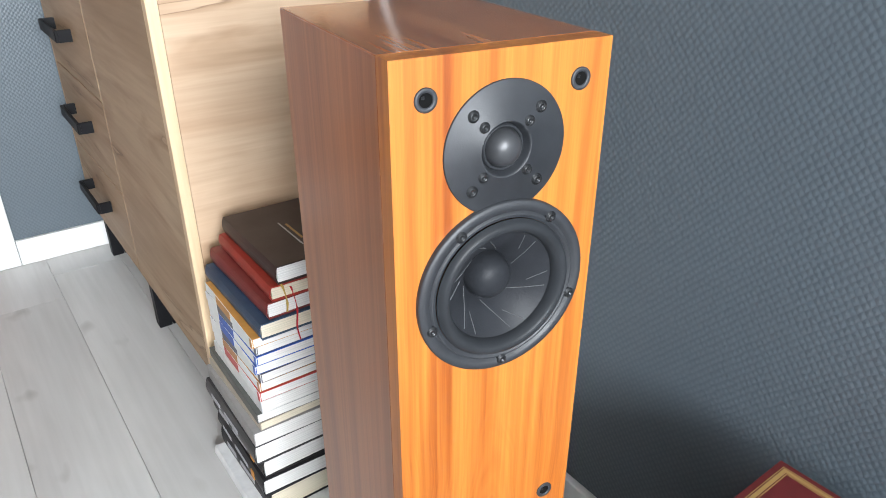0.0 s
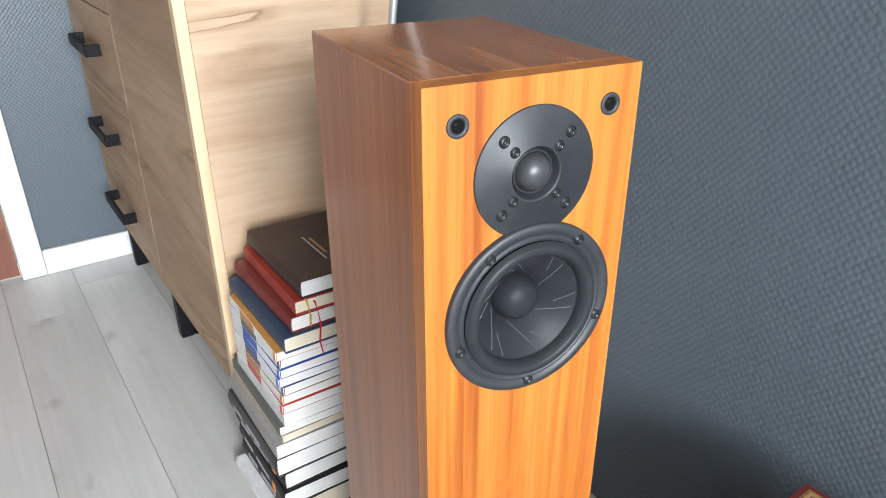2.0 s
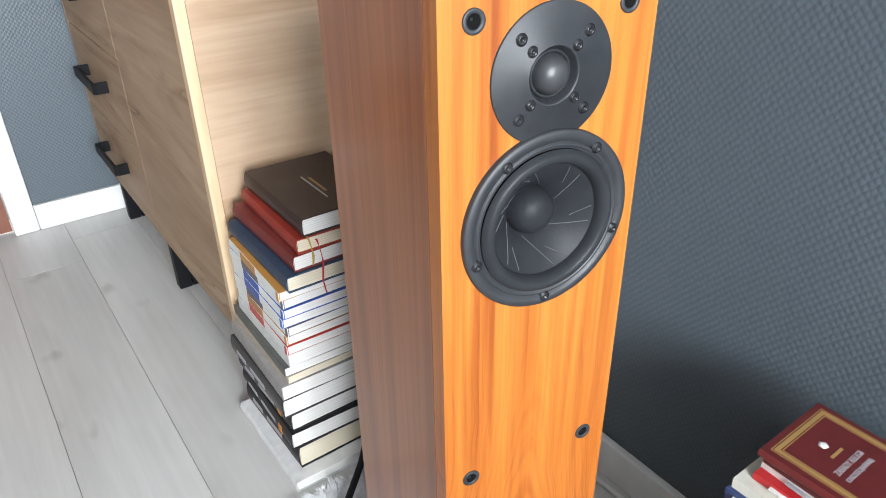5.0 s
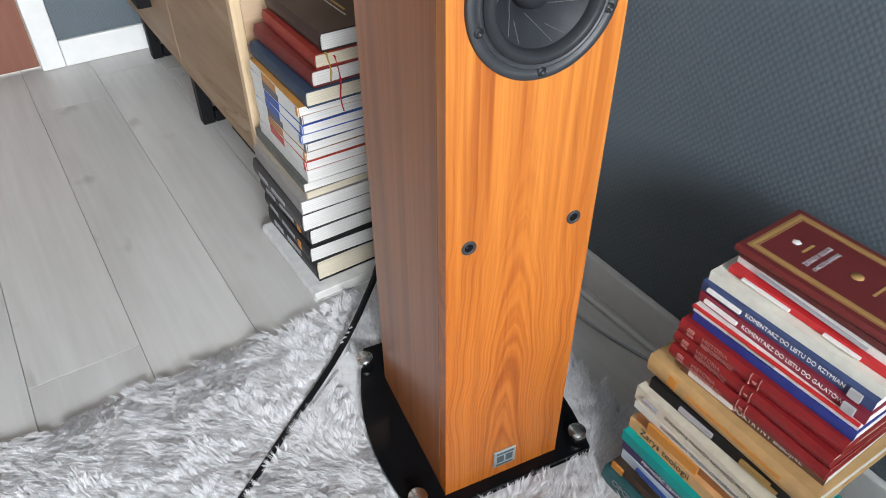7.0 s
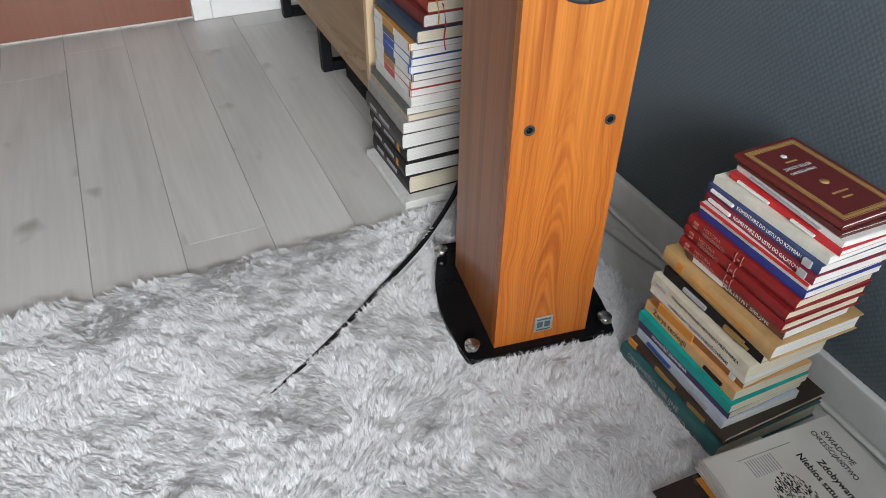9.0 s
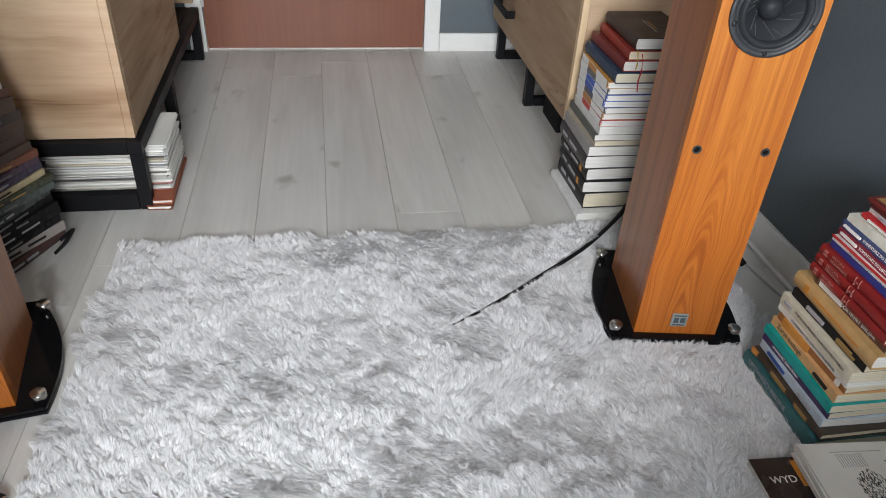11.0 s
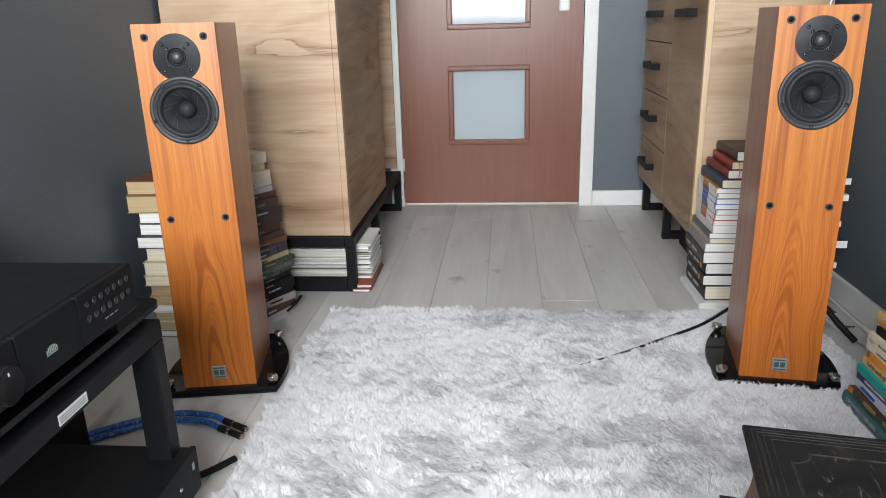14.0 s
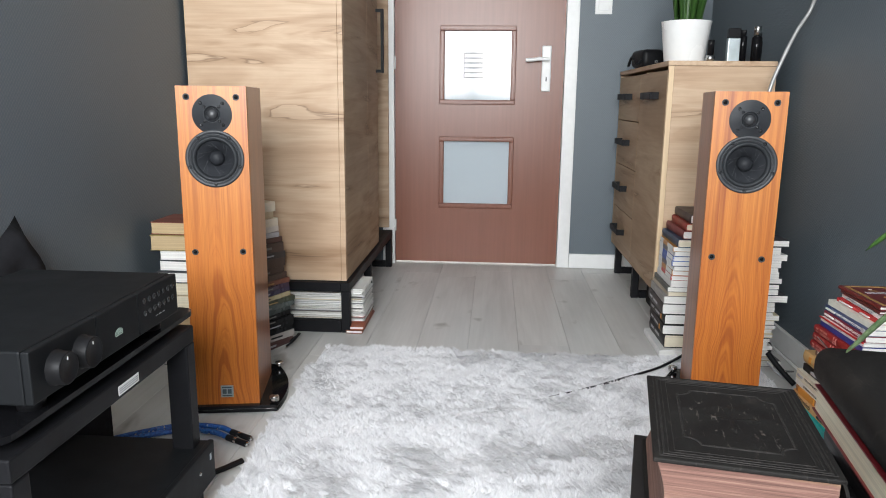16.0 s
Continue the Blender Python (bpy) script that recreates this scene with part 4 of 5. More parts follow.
    lettering("ZASADY RELIGII", 0.0090, face(0.027, 0.030), INK["grey"], top, squeeze=0.75)
    lettering("CHRZEŚCIJAŃSKIEJ", 0.0068, face(0.027, 0.019), INK["grey"], top, squeeze=0.8)
    part("gilt_emblem", lathe([(0, 0), (0.007, 0), (0.007, 0.0004), (0, 0.0004)], 8, m=Matrix.Translation((0.056, -0.012, t - 0.0007))), INK["gold"], top)
    part("cover_mark", lathe([(0, 0), (0.006, 0), (0.004, 0.0005), (0, 0.0005)], 5, m=Matrix.Translation((0.054, 0.058, t - 0.0007))), INK["white"], top)
    for k, (a, b2, c2) in enumerate(((0.056, -0.038, 0.014), (0.056, -0.050, 0.009), (0.054, 0.044, 0.010))):
        part("title_bar", box(a - c2, a + c2, b2 - 0.0015, b2 + 0.0015, t - 0.0006, t - 0.0001), INK["gold"], top)


front_stack()


def chest_stack():
    """The tall pile between loudspeaker and chest; spines face the room."""
    g = "books in the pile by the chest"
    P, C = "page", "page_cream"
    rows = [
        (0.405, 1.085, 0.20, 0.245, 0.022, (0.72, 0.72, 0.71), 0, P, True, "white hardback at the foot of the pile"),
        (0.424, 1.095, 0.185, 0.215, 0.044, (0.02, 0.02, 0.022), 1, C, True, "thick black hardback in the pile"),
        (0.419, 1.095, 0.185, 0.215, 0.033, (0.024, 0.023, 0.025), -1, P, True, "black hardback with white pages in the pile"),
        (0.421, 1.098, 0.185, 0.215, 0.034, (0.028, 0.026, 0.026), 1, P, True, "black hardback with white pages in the pile"),
        (0.412, 1.098, 0.190, 0.220, 0.036, (0.035, 0.033, 0.034), 0, P, True, "dark grey thick hardback in the pile"),
        (0.415, 1.098, 0.185, 0.220, 0.025, (0.30, 0.29, 0.28), -1, P, False, "grey marbled paperback in the pile"),
        (0.424, 1.096, 0.170, 0.215, 0.014, (0.42, 0.36, 0.28), 1, C, False, "tan thin book in the pile"),
        (0.425, 1.100, 0.170, 0.220, 0.016, (0.10, 0.105, 0.095), -1, P, False, "greenish black notebook in the pile"),
        (0.432, 1.090, 0.160, 0.205, 0.022, (0.68, 0.68, 0.66), 0, P, False, "white softcover in the pile"),
    ]
    for k, accent in enumerate(((0.5, 0.05, 0.04), (0.45, 0.2, 0.05), (0.1, 0.1, 0.12), (0.03, 0.10, 0.42), (0.03, 0.10, 0.42), (0.12, 0.12, 0.13), (0.55, 0.26, 0.06))):
        rows.append((0.434 + 0.001 * (k % 3), 1.090 + 0.002 * (k % 2), 0.15, 0.205, 0.0155, accent, (k % 3) - 1, P, False, "slim white softcover from a uniform series", accent))
    rows += [
        (0.444, 1.088, 0.165, 0.225, 0.026, (0.025, 0.055, 0.10), 0, C, True, "dark blue cloth book in the pile"),
        (0.458, 1.090, 0.160, 0.220, 0.026, (0.17, 0.025, 0.022), 1, P, True, "maroon cloth book in the pile"),
        (0.470, 1.086, 0.150, 0.212, 0.023, (0.30, 0.03, 0.018), -1, C, True, "brick red cloth book with a red ribbon"),
        (0.480, 1.084, 0.145, 0.208, 0.028, (0.035, 0.02, 0.017), 0, P, True, "dark brown leather book lying on top"),
    ]
    fit = 0.487 / sum(r[4] for r in rows)
    z = 0.0
    for i, r in enumerate(rows):
        x, y, w, h, t, col, turn, pg, hard, lab = r[:10]
        t *= fit
        bk = book(x, y, z + 0.0003, w, h, t - 0.0006, col, turn, pg, hard, g, lab)
        if len(r) > 10:
            acc = cover(r[10])
            part("spine_wrap", box(-0.0010, -0.0001, -h / 2, h / 2, 0.0002, t - 0.0008), INK["white"], bk, "white spine wrap")
            part("spine_band", box(-0.0016, -0.0009, -0.012, 0.05, 0.0004, t - 0.001), acc, bk, "coloured picture band on the spine")
            part("spine_band", box(-0.0016, -0.0009, -h / 2, -h / 2 + 0.008, 0.0004, t - 0.001), acc, bk)
        elif i in (1, 2, 3, 4):
            for a, c2 in ((0.03, 0.07), (0.09, 0.15)):
                spine_bar(bk, h, t, a, c2, 0.4, 0.6, INK["grey"])
            if i in (2, 3):
                spine_bar(bk, h, t, 0.165, 0.178, 0.25, 0.7, INK["orange"])
        elif i == len(rows) - 1:
            part("title_bar", box(0.070, 0.074, -0.04, 0.02, t - 0.0008, t - 0.0002), INK["gold"], bk)
            part("title_bar", box(0.062, 0.0645, -0.06, 0.03, t - 0.0008, t - 0.0002), INK["grey"], bk)
        if i == len(rows) - 2:
            rb = tube([(0.03, -h / 2 + 0.004, t * 0.6), (0.03, -h / 2 - 0.003, t * 0.5), (0.034, -h / 2 - 0.005, -0.02), (0.030, -h / 2 - 0.008, -0.05), (0.034, -h / 2 - 0.006, -0.075)], 0.0016, 6, 0.4)
            part("ribbon", rb, cover((0.5, 0.01, 0.02)), bk, "thin red ribbon bookmark")
            rb = tube([(0.016, -h / 2 + 0.004, t), (0.017, -h / 2 - 0.003, t * 0.8), (0.02, -h / 2 - 0.005, -0.004), (0.018, -h / 2 - 0.006, -0.02)], 0.002, 6, 0.5)
            part("ribbon", rb, cover((0.45, 0.3, 0.06)), bk, "gold ribbon bookmark")
        z += t


chest_stack()


def pile(name_group, label_kind, x, y, turn, total, seed, colours, width, height, thick, pg, jitter=0.006, hard=0.5, cant=0.0):
    """A pile of varied books, each turned and shifted a little."""
    rng = random.Random(seed)
    z, k = 0.0, 0
    while z < total:
        t = rng.uniform(*thick)
        col, word = colours[k % len(colours)] if rng.random() < 0.6 else rng.choice(colours)
        w, h = rng.uniform(*width), rng.uniform(*height)
        bk = book(x + rng.uniform(-jitter, jitter) + cant * z, y + rng.uniform(-jitter, jitter), z + 0.0003, w, h, t - 0.0006, col, turn + rng.uniform(-2.5, 2.5), rng.choice(pg), rng.random() < hard, name_group, word + " " + label_kind)
        if rng.random() < 0.7:
            spine_bar(bk, h, t, h * 0.2, h * rng.uniform(0.5, 0.75), 0.35, 0.62, INK[rng.choice(("white", "gold", "grey"))])
        z += t
        k += 1


# pile right behind the right-hand loudspeaker, page edges showing
pile("books behind the loudspeaker", "book in the pile against the wall", 0.588, 1.0, 2, 0.42, 5, [((0.7, 0.69, 0.66), "white"), ((0.62, 0.55, 0.4), "cream"), ((0.05, 0.05, 0.06), "black")], (0.15, 0.185), (0.17, 0.2), (0.012, 0.026), ("page",), 0.01, 0.3)
# pile behind the left-hand loudspeaker by the wall
z = 0.0
for i, (t, col, pg, lab) in enumerate([
    (0.02, (0.05, 0.05, 0.05), "page", "black book at the foot of the pile"), (0.024, (0.55, 0.5, 0.4), "page_tan", "beige book in the pile"), (0.026, (0.6, 0.56, 0.46), "page_tan", "beige book in the pile"),
    (0.02, (0.55, 0.55, 0.5), "page", "pale book in the pile"), (0.022, (0.5, 0.35, 0.2), "page_tan", "tan book in the pile"), (0.028, (0.5, 0.32, 0.16), "page_tan", "tan book in the pile"), (0.028, (0.55, 0.4, 0.22), "page_cream", "ochre book in the pile"),
    (0.035, (0.6, 0.5, 0.35), "page_cream", "thick cream book in the pile"), (0.036, (0.62, 0.56, 0.45), "page_cream", "thick cream book in the pile"), (0.03, (0.04, 0.04, 0.045), "page", "black hardback with white pages in the pile"),
    (0.03, (0.04, 0.05, 0.06), "page", "black hardback with white pages in the pile"), (0.03, (0.05, 0.05, 0.05), "page", "black hardback with white pages in the pile"), (0.042, (0.25, 0.2, 0.07), "page_tan", "olive thick book in the pile"), (0.034, (0.16, 0.05, 0.035), "page_tan", "red-brown book on top of the pile")]):
    w = 0.20 - (i % 3) * 0.006
    if i > 11:
        w += 0.015
    book(-1.022 - 0.004 * (i % 2), 0.80 + 0.004 * (i % 3), z + 0.0003, w, 0.165, t * 1.158 - 0.0006, col, 180 + (i * 37 % 5) - 2, pg, True, "books in the corner pile", lab)
    z += t * 1.158


def case_pile():
    """Film cases and old books heaped against the wardrobe, spines to the room."""
    rng = random.Random(11)
    g = "cases and books by the wardrobe"
    black, brown = ((0.012, 0.012, 0.013), "black plastic film case in the heap"), ((0.065, 0.040, 0.030), "worn dark brown paperback in the heap")
    cream = ((0.60, 0.53, 0.42), "yellowed cream paperback in the heap")
    # thickness, colour and kind, ink of the spine's writing
    rows = [
        (0.024, ((0.075, 0.035, 0.032), "maroon cardboard box at the foot of the heap"), "grey"), (0.022, ((0.33, 0.30, 0.28), "grey book near the foot of the heap"), "black"),
        (0.016, black, "dim"), (0.016, black, "grey"), (0.017, black, "dim"), (0.016, black, "dim"), (0.016, ((0.035, 0.045, 0.042), "dark green film case in the heap"), "grey"),
        (0.016, ((0.075, 0.09, 0.085), "grey-green film case in the heap"), "dim"), (0.015, ((0.045, 0.05, 0.03), "olive film case in the heap"), "gold"), (0.014, ((0.46, 0.38, 0.23), "tan film case in the heap"), "black"),
        (0.015, ((0.04, 0.028, 0.058), "dark purple film case in the heap"), "grey"), (0.015, ((0.055, 0.03, 0.05), "dark violet film case in the heap"), "dim"), (0.016, ((0.15, 0.055, 0.032), "red-brown paperback in the heap"), "gold"),
        (0.018, brown, "gold"), (0.020, brown, "dim"), (0.028, brown, "dim"), (0.020, ((0.045, 0.035, 0.032), "blackish worn paperback in the heap"), "grey"), (0.030, brown, "dim"),
        (0.016, ((0.09, 0.045, 0.035), "dark reddish paperback in the heap"), "grey"), (0.016, ((0.38, 0.36, 0.37), "pale lilac paperback in the heap"), "grey"), (0.018, ((0.56, 0.50, 0.45), "white paperback with red print in the heap"), "red"),
        (0.026, cream, "grey"), (0.022, ((0.50, 0.40, 0.27), "tan paperback in the heap"), "black"), (0.030, cream, "black"),
    ]
    fit = 0.505 / sum(r[0] for r in rows)
    z = 0.0
    for i, (t, (col, lab), ink) in enumerate(rows):
        t *= fit
        plastic = 1 < i < 12
        w, h = (0.135, 0.19) if i < 12 else (rng.uniform(0.105, 0.13), rng.uniform(0.165, 0.185))
        x = -0.914 - 0.15 * max(0, z - 0.16) + rng.uniform(-0.004, 0.004)
        bk = book(x, 0.905 + rng.uniform(-0.006, 0.006), z + 0.0003, w, h, t - 0.0006, col, 151 + rng.uniform(-5, 5), "case_edge" if plastic else "page_tan", i == 0, g, lab, rough=0.25 if plastic else 0.5)
        a = rng.uniform(0.012, 0.03)
        for _ in range(2):
            e = a + rng.uniform(0.02, 0.05)
            lo = rng.uniform(0.25, 0.4)
            part("title_bar", box(-0.0009, -0.0001, h / 2 - e, h / 2 - a, t * lo, t * (lo + 0.24)), INK[ink], bk) if i else spine_bar(bk, h, t, a, e, lo, lo + 0.24, INK[ink])
            a = e + rng.uniform(0.006, 0.02)
        z += t


case_pile()


def magazine_pile(x0, x1, y0, y1, z, top, label, seed, turn=0.0):
    rng = random.Random(seed)
    mg = empty("magazine_pile", pose((x0 + x1) / 2, (y0 + y1) / 2, z, 0, 0, turn), label, "magazines")
    zz = 0.0
    hx, hy = (x1 - x0) / 2, (y1 - y0) / 2
    inks = [INK["white"]] * 6 + [INK["grey"]] * 7 + [INK["dim"]] * 5 + [INK["rose"], M["page_cream"]]
    while zz < top:
        t = rng.uniform(0.0013, 0.0028)
        a, b2 = rng.uniform(-0.010, 0.004), rng.uniform(-0.009, 0.006)
        part("magazine", box(-hx + a, hx + a, -hy + b2, hy + b2, zz, zz + t - 0.0004), M["page"] if rng.random() < 0.55 else rng.choice(inks), mg)
        zz += t
    return mg


magazine_pile(-0.925, -0.725, 1.142, 1.40, 0.0005, 0.052, "dark boxed papers lying under the wardrobe", 1)
magazine_pile(-0.925, -0.722, 1.136, 1.42, 0.0535, 0.09, "pile of white magazines under the wardrobe", 2)
magazine_pile(-0.70, -0.648, 1.16, 1.36, 0.026, 0.125, "upright bundle of white magazines beside the frame", 3)
book(-0.645, 1.23, 0.0004, 0.06, 0.27, 0.012, (0.2, 0.06, 0.03), 180, "page", True, "", "brown cardboard folder lying on the laminate", "folder")
book(-0.647, 1.235, 0.0130, 0.058, 0.26, 0.0115, (0.35, 0.10, 0.05), 182, "page", True, "", "orange-brown cardboard folder lying on another", "folder")


def floor_magazines():
    g = "magazines on the rug's edge"
    m = pose(0.649, 0.062, 0.0, 0, 0, -4.9) @ Matrix.Diagonal((0.795, 0.795, 1, 1))
    for k in range(7):
        mg = empty("magazine", m @ pose(0.004 * math.sin(k * 2.1), 0.004 * math.cos(k * 1.7), 0.026 + k * 0.0046, 0, 0, 1.5 * math.sin(k * 3.3)), "white magazine with black print in a floor pile", "magazine", g)
        part("page_block", box(-0.149, 0.148, -0.105, 0.105, 0, 0.0042, 0.0006), M["page"], mg)
        if k == 6:
            flat = lambda x, y: Matrix.Translation((x, y, 0.0044)) @ pose(0, 0, 0, 0, 0, -90)
            lettering("ŚWIADOME", 0.017, flat(0.105, 0.078), INK["black"], mg, squeeze=0.85)
            lettering("CHRZEŚCIJAŃSTWO", 0.015, flat(0.087, 0.086), INK["black"], mg, squeeze=0.8)
            lettering("Zdobywamy", 0.019, flat(0.052, 0.03), INK["black"], mg, bold=0.0003)
            lettering("Niebios szturmem", 0.019, flat(0.026, 0.055), INK["black"], mg, bold=0.0003)
            rng = random.Random(3)
            bm = bmesh.new()
            for _ in range(260):
                a, r = rng.uniform(0, 6.28), 0.036 * math.sqrt(rng.random())
                x, y, l = -0.035 + r * math.cos(a), -0.01 + r * math.sin(a) * 1.2, rng.uniform(0.001, 0.004)
                box(x - 0.0008, x + 0.0008, y - l, y + l, 0.0041, 0.0045, bm=bm)
            part("engraving", bm, INK["black"], mg, "black engraved picture")
            for j in range(11):
                part("text_bar", box(-0.022 - 0.0055 * j - 0.0022, -0.022 - 0.0055 * j, 0.040, 0.075, 0.0041, 0.0044), INK["grey"], mg)
            part("text_bar", box(-0.09, 0.03, 0.0795, 0.0815, 0.0041, 0.0044), INK["grey"], mg)
    bk = empty("magazine", pose(0.56, 0.045, 0.012, 0, 0, -2), "dark glossy magazine under the white ones", "magazine", g)
    part("page_block", box(-0.105, 0.10, -0.10, 0.105, 0, 0.011, 0.0006), M["page"], bk)
    part("cover", box(-0.106, 0.101, -0.101, 0.106, 0.0112, 0.0122, 0.0003), cover((0.035, 0.026, 0.024), 0.25), bk)
    part("cover_block", box(-0.035, 0.02, 0.045, 0.098, 0.012, 0.0126), INK["orange"], bk)
    lettering("WYD", 0.020, Matrix.Translation((-0.088, 0.06, 0.0126)), INK["white"], bk)


floor_magazines()

# ---- hi-fi rack with two amplifiers ----
FX = -0.767


def hifi_rack():
    r = empty("hifi_rack", Matrix(), "black steel hi-fi rack with a dark glass shelf", "rack")
    ys, xs = (-0.615, -0.060), (FX, -1.12)
    for y in (ys[0] + 0.018, ys[1] - 0.018):
        for x in (xs[0] - 0.022, xs[1] + 0.022):
            part("post", box(x - 0.022, x + 0.022, y - 0.018, y + 0.018, 0.0005, 0.368, 0.003, 2), M["steel_black"], r)
    for x in (xs[0] - 0.022, xs[1] + 0.022):
        part("rail", box(x - 0.022, x + 0.022, ys[0], ys[1], 0.3685, 0.402, 0.003, 2), M["steel_black"], r)
        part("rail", box(x - 0.02, x + 0.02, ys[0] + 0.051, ys[1] - 0.051, 0.022, 0.05, 0.002), M["steel_black"], r)
    for y in (ys[0] + 0.025, ys[1] - 0.025):
        part("cross_rail", box(xs[1] + 0.051, xs[0] - 0.051, y - 0.02, y + 0.02, 0.370, 0.400, 0.002), M["steel_black"], r)
        part("cross_rail", box(xs[1] + 0.051, xs[0] - 0.051, y - 0.02, y + 0.02, 0.022, 0.05, 0.002), M["steel_black"], r)
    part("lower_shelf", box(xs[1] + 0.02, xs[0] - 0.003, ys[0] + 0.051, ys[1] - 0.051, 0.0505, 0.058, 0.001), M["black_gloss"], r)
    bm = bmesh.new()
    x0, x1, y0, y1, rad = -1.13, -0.772, -0.62, -0.030, 0.03
    rim = []
    for cx, cy, a0 in ((x1 - rad, y1 - rad, 0), (x0 + rad, y1 - rad, 90), (x0 + rad, y0 + rad, 180), (x1 - rad, y0 + rad, 270)):
        rim += [(cx + rad * math.cos(radians(a0 + 15 * k)), cy + rad * math.sin(radians(a0 + 15 * k))) for k in range(7)]
    lo, hi = [bm.verts.new((x, y, 0.419)) for x, y in rim], [bm.verts.new((x, y, 0.428)) for x, y in rim]
    bm.faces.new(lo[::-1]), bm.faces.new(hi)
    for k in range(len(rim)):
        j = (k + 1) % len(rim)
        bm.faces.new((lo[k], lo[j], hi[j], hi[k]))
    part("glass_shelf", bm, M["black_gloss"], r, "dark glass shelf with rounded corners")
    for x, y in ((-0.80, -0.115), (-0.80, -0.565), (-1.09, -0.115), (-1.09, -0.565)):
        part("cone", lathe([(0, 0.4022), (0.006, 0.4022), (0.011, 0.408), (0.012, 0.4187), (0, 0.4187)], 24, m=Matrix.Translation((x, y, 0))), M["chrome"], r, "steel cone under the glass")
    lb = part("rail_label", box(FX, FX + 0.0012, -0.354, -0.288, 0.375, 0.391, 0.0004), INK["white"], r, "white sticker with small print")
    for z in (0.3785, 0.382, 0.3855):
        part("label_bar", box(FX + 0.001, FX + 0.0016, -0.352, -0.292, z, z + 0.0016), INK["grey"], lb)


hifi_rack()
M["button_rim"] = plain("dark_button_rim", (0.04, 0.042, 0.045), 0.25, 0.5)
M["logo_green"] = plain("lit_logo", (0.25, 0.33, 0.28), 0.4)
logo = M["logo_green"].node_tree.nodes["Principled BSDF"]
logo.inputs["Emission Color"].default_value, logo.inputs["Emission Strength"].default_value = (0.7, 0.85, 0.78, 1), 0.05


def amplifier():
    a = empty("amplifier", Matrix(), "black integrated amplifier with two knobs on the glass shelf", "amplifier")
    x1, x0, y0, y1, z0, z1 = -0.765, -1.066, -0.560, -0.126, 0.449, 0.5245
    part("casing", box(x0, x1 - 0.012, y0, y1, z0, z1, 0.003, 2), M["black_satin"], a)
    for ya, yb in ((y0, -0.4025), (-0.401, -0.2755), (-0.274, y1)):
        part("front_panel", box(x1 - 0.0115, x1, ya, yb, z0 + 0.001, z1 - 0.0005, 0.0022, 2), M["black_satin"], a)
    for y in (-0.506, -0.443):
        k = part("knob", lathe([(0.0255, -0.001), (0.0255, 0.001), (0.0235, 0.0015), (0.0232, 0.0175), (0.0222, 0.0187), (0.0206, 0.0187), (0.0198, 0.0176), (0, 0.0176)], 48, m=pose(x1, y, 0.4835, 0, 90, 0)), M["black"], a, "ribbed black knob")
        part("pointer", box(x1 + 0.0174, x1 + 0.0182, y - 0.001, y + 0.001, 0.4955, 0.5), INK["white"], k)
    bm = bmesh.new()
    for k in range(7):
        t = (k - 3) * 0.0034
        hgt = 0.0095 * math.sqrt(max(0.05, 1 - ((k - 3) / 3.6) ** 2))
        box(x1 - 0.0002, x1 + 0.0006, -0.340 + t - 0.0008, -0.340 + t + 0.0008, 0.4765, 0.4765 + hgt, bm=bm)
    box(x1 - 0.0002, x1 + 0.0006, -0.351, -0.329, 0.4742, 0.4756, bm=bm)
    part("logo", bm, M["logo_green"], a, "small lit emblem")
    for j in range(7):
        for z in (0.505, 0.484):
            y = -0.252 + j * 0.0178
            part("button", lathe([(0.0052, -0.0005), (0.0052, 0.0009), (0.0046, 0.0012), (0.0040, 0.0003), (0.0034, 0.0014), (0, 0.0017)], 18, m=pose(x1, y, z, 0, 90, 0)), M["button_rim"], a)
    for j in range(3):
        part("indicator_bar", box(x1 - 0.0002, x1 + 0.0004, -0.215 + j * 0.013, -0.207 + j * 0.013, 0.4675, 0.469), INK["grey"], a)
    for x, y in ((-0.80, -0.17), (-0.80, -0.515), (-1.03, -0.17), (-1.03, -0.515)):
        part("foot", lathe([(0, 0.4282), (0.018, 0.4282), (0.02, 0.4495), (0, 0.4495)], 24, m=Matrix.Translation((x, y, 0))), M["black"], a)


amplifier()


def power_amplifier():
    a = empty("power_amplifier", Matrix(), "black power amplifier on the rack's lower shelf", "amplifier")
    x1, x0, y0, y1, z0, z1 = -0.742, -1.06, -0.50, -0.052, 0.070, 0.149
    part("casing", box(x0, x1 - 0.012, y0 + 0.062, y1 - 0.060, z0, z1 - 0.002, 0.003, 2), M["black_satin"], a)
    part("lid", box(x0, x1 - 0.012, y0 + 0.003, y1 - 0.003, z1 - 0.0015, z1, 0.0006), M["black_satin"], a)
    part("front_panel", box(x1 - 0.0115, x1, y0, y1, z0 - 0.004, z1 + 0.002, 0.0025, 2), M["black_satin"], a)
    part("lamp", lathe([(0, 0.0025), (0.003, 0.002), (0.0042, 0.0004), (0.0042, -0.0005)], 18, m=pose(x1, -0.127, 0.112, 0, 90, 0)), M["chrome"], a)
    part("emblem", box(x1 - 0.0003, x1 + 0.0006, -0.078, -0.070, 0.116, 0.130), M["badge"], a)
    for x, y in ((-0.80, -0.15), (-0.80, -0.42), (-1.03, -0.15), (-1.03, -0.42)):
        part("foot", lathe([(0, 0.0582), (0.015, 0.0582), (0.016, 0.0705), (0, 0.0705)], 20, m=Matrix.Translation((x, y, 0))), M["black"], a)


power_amplifier()


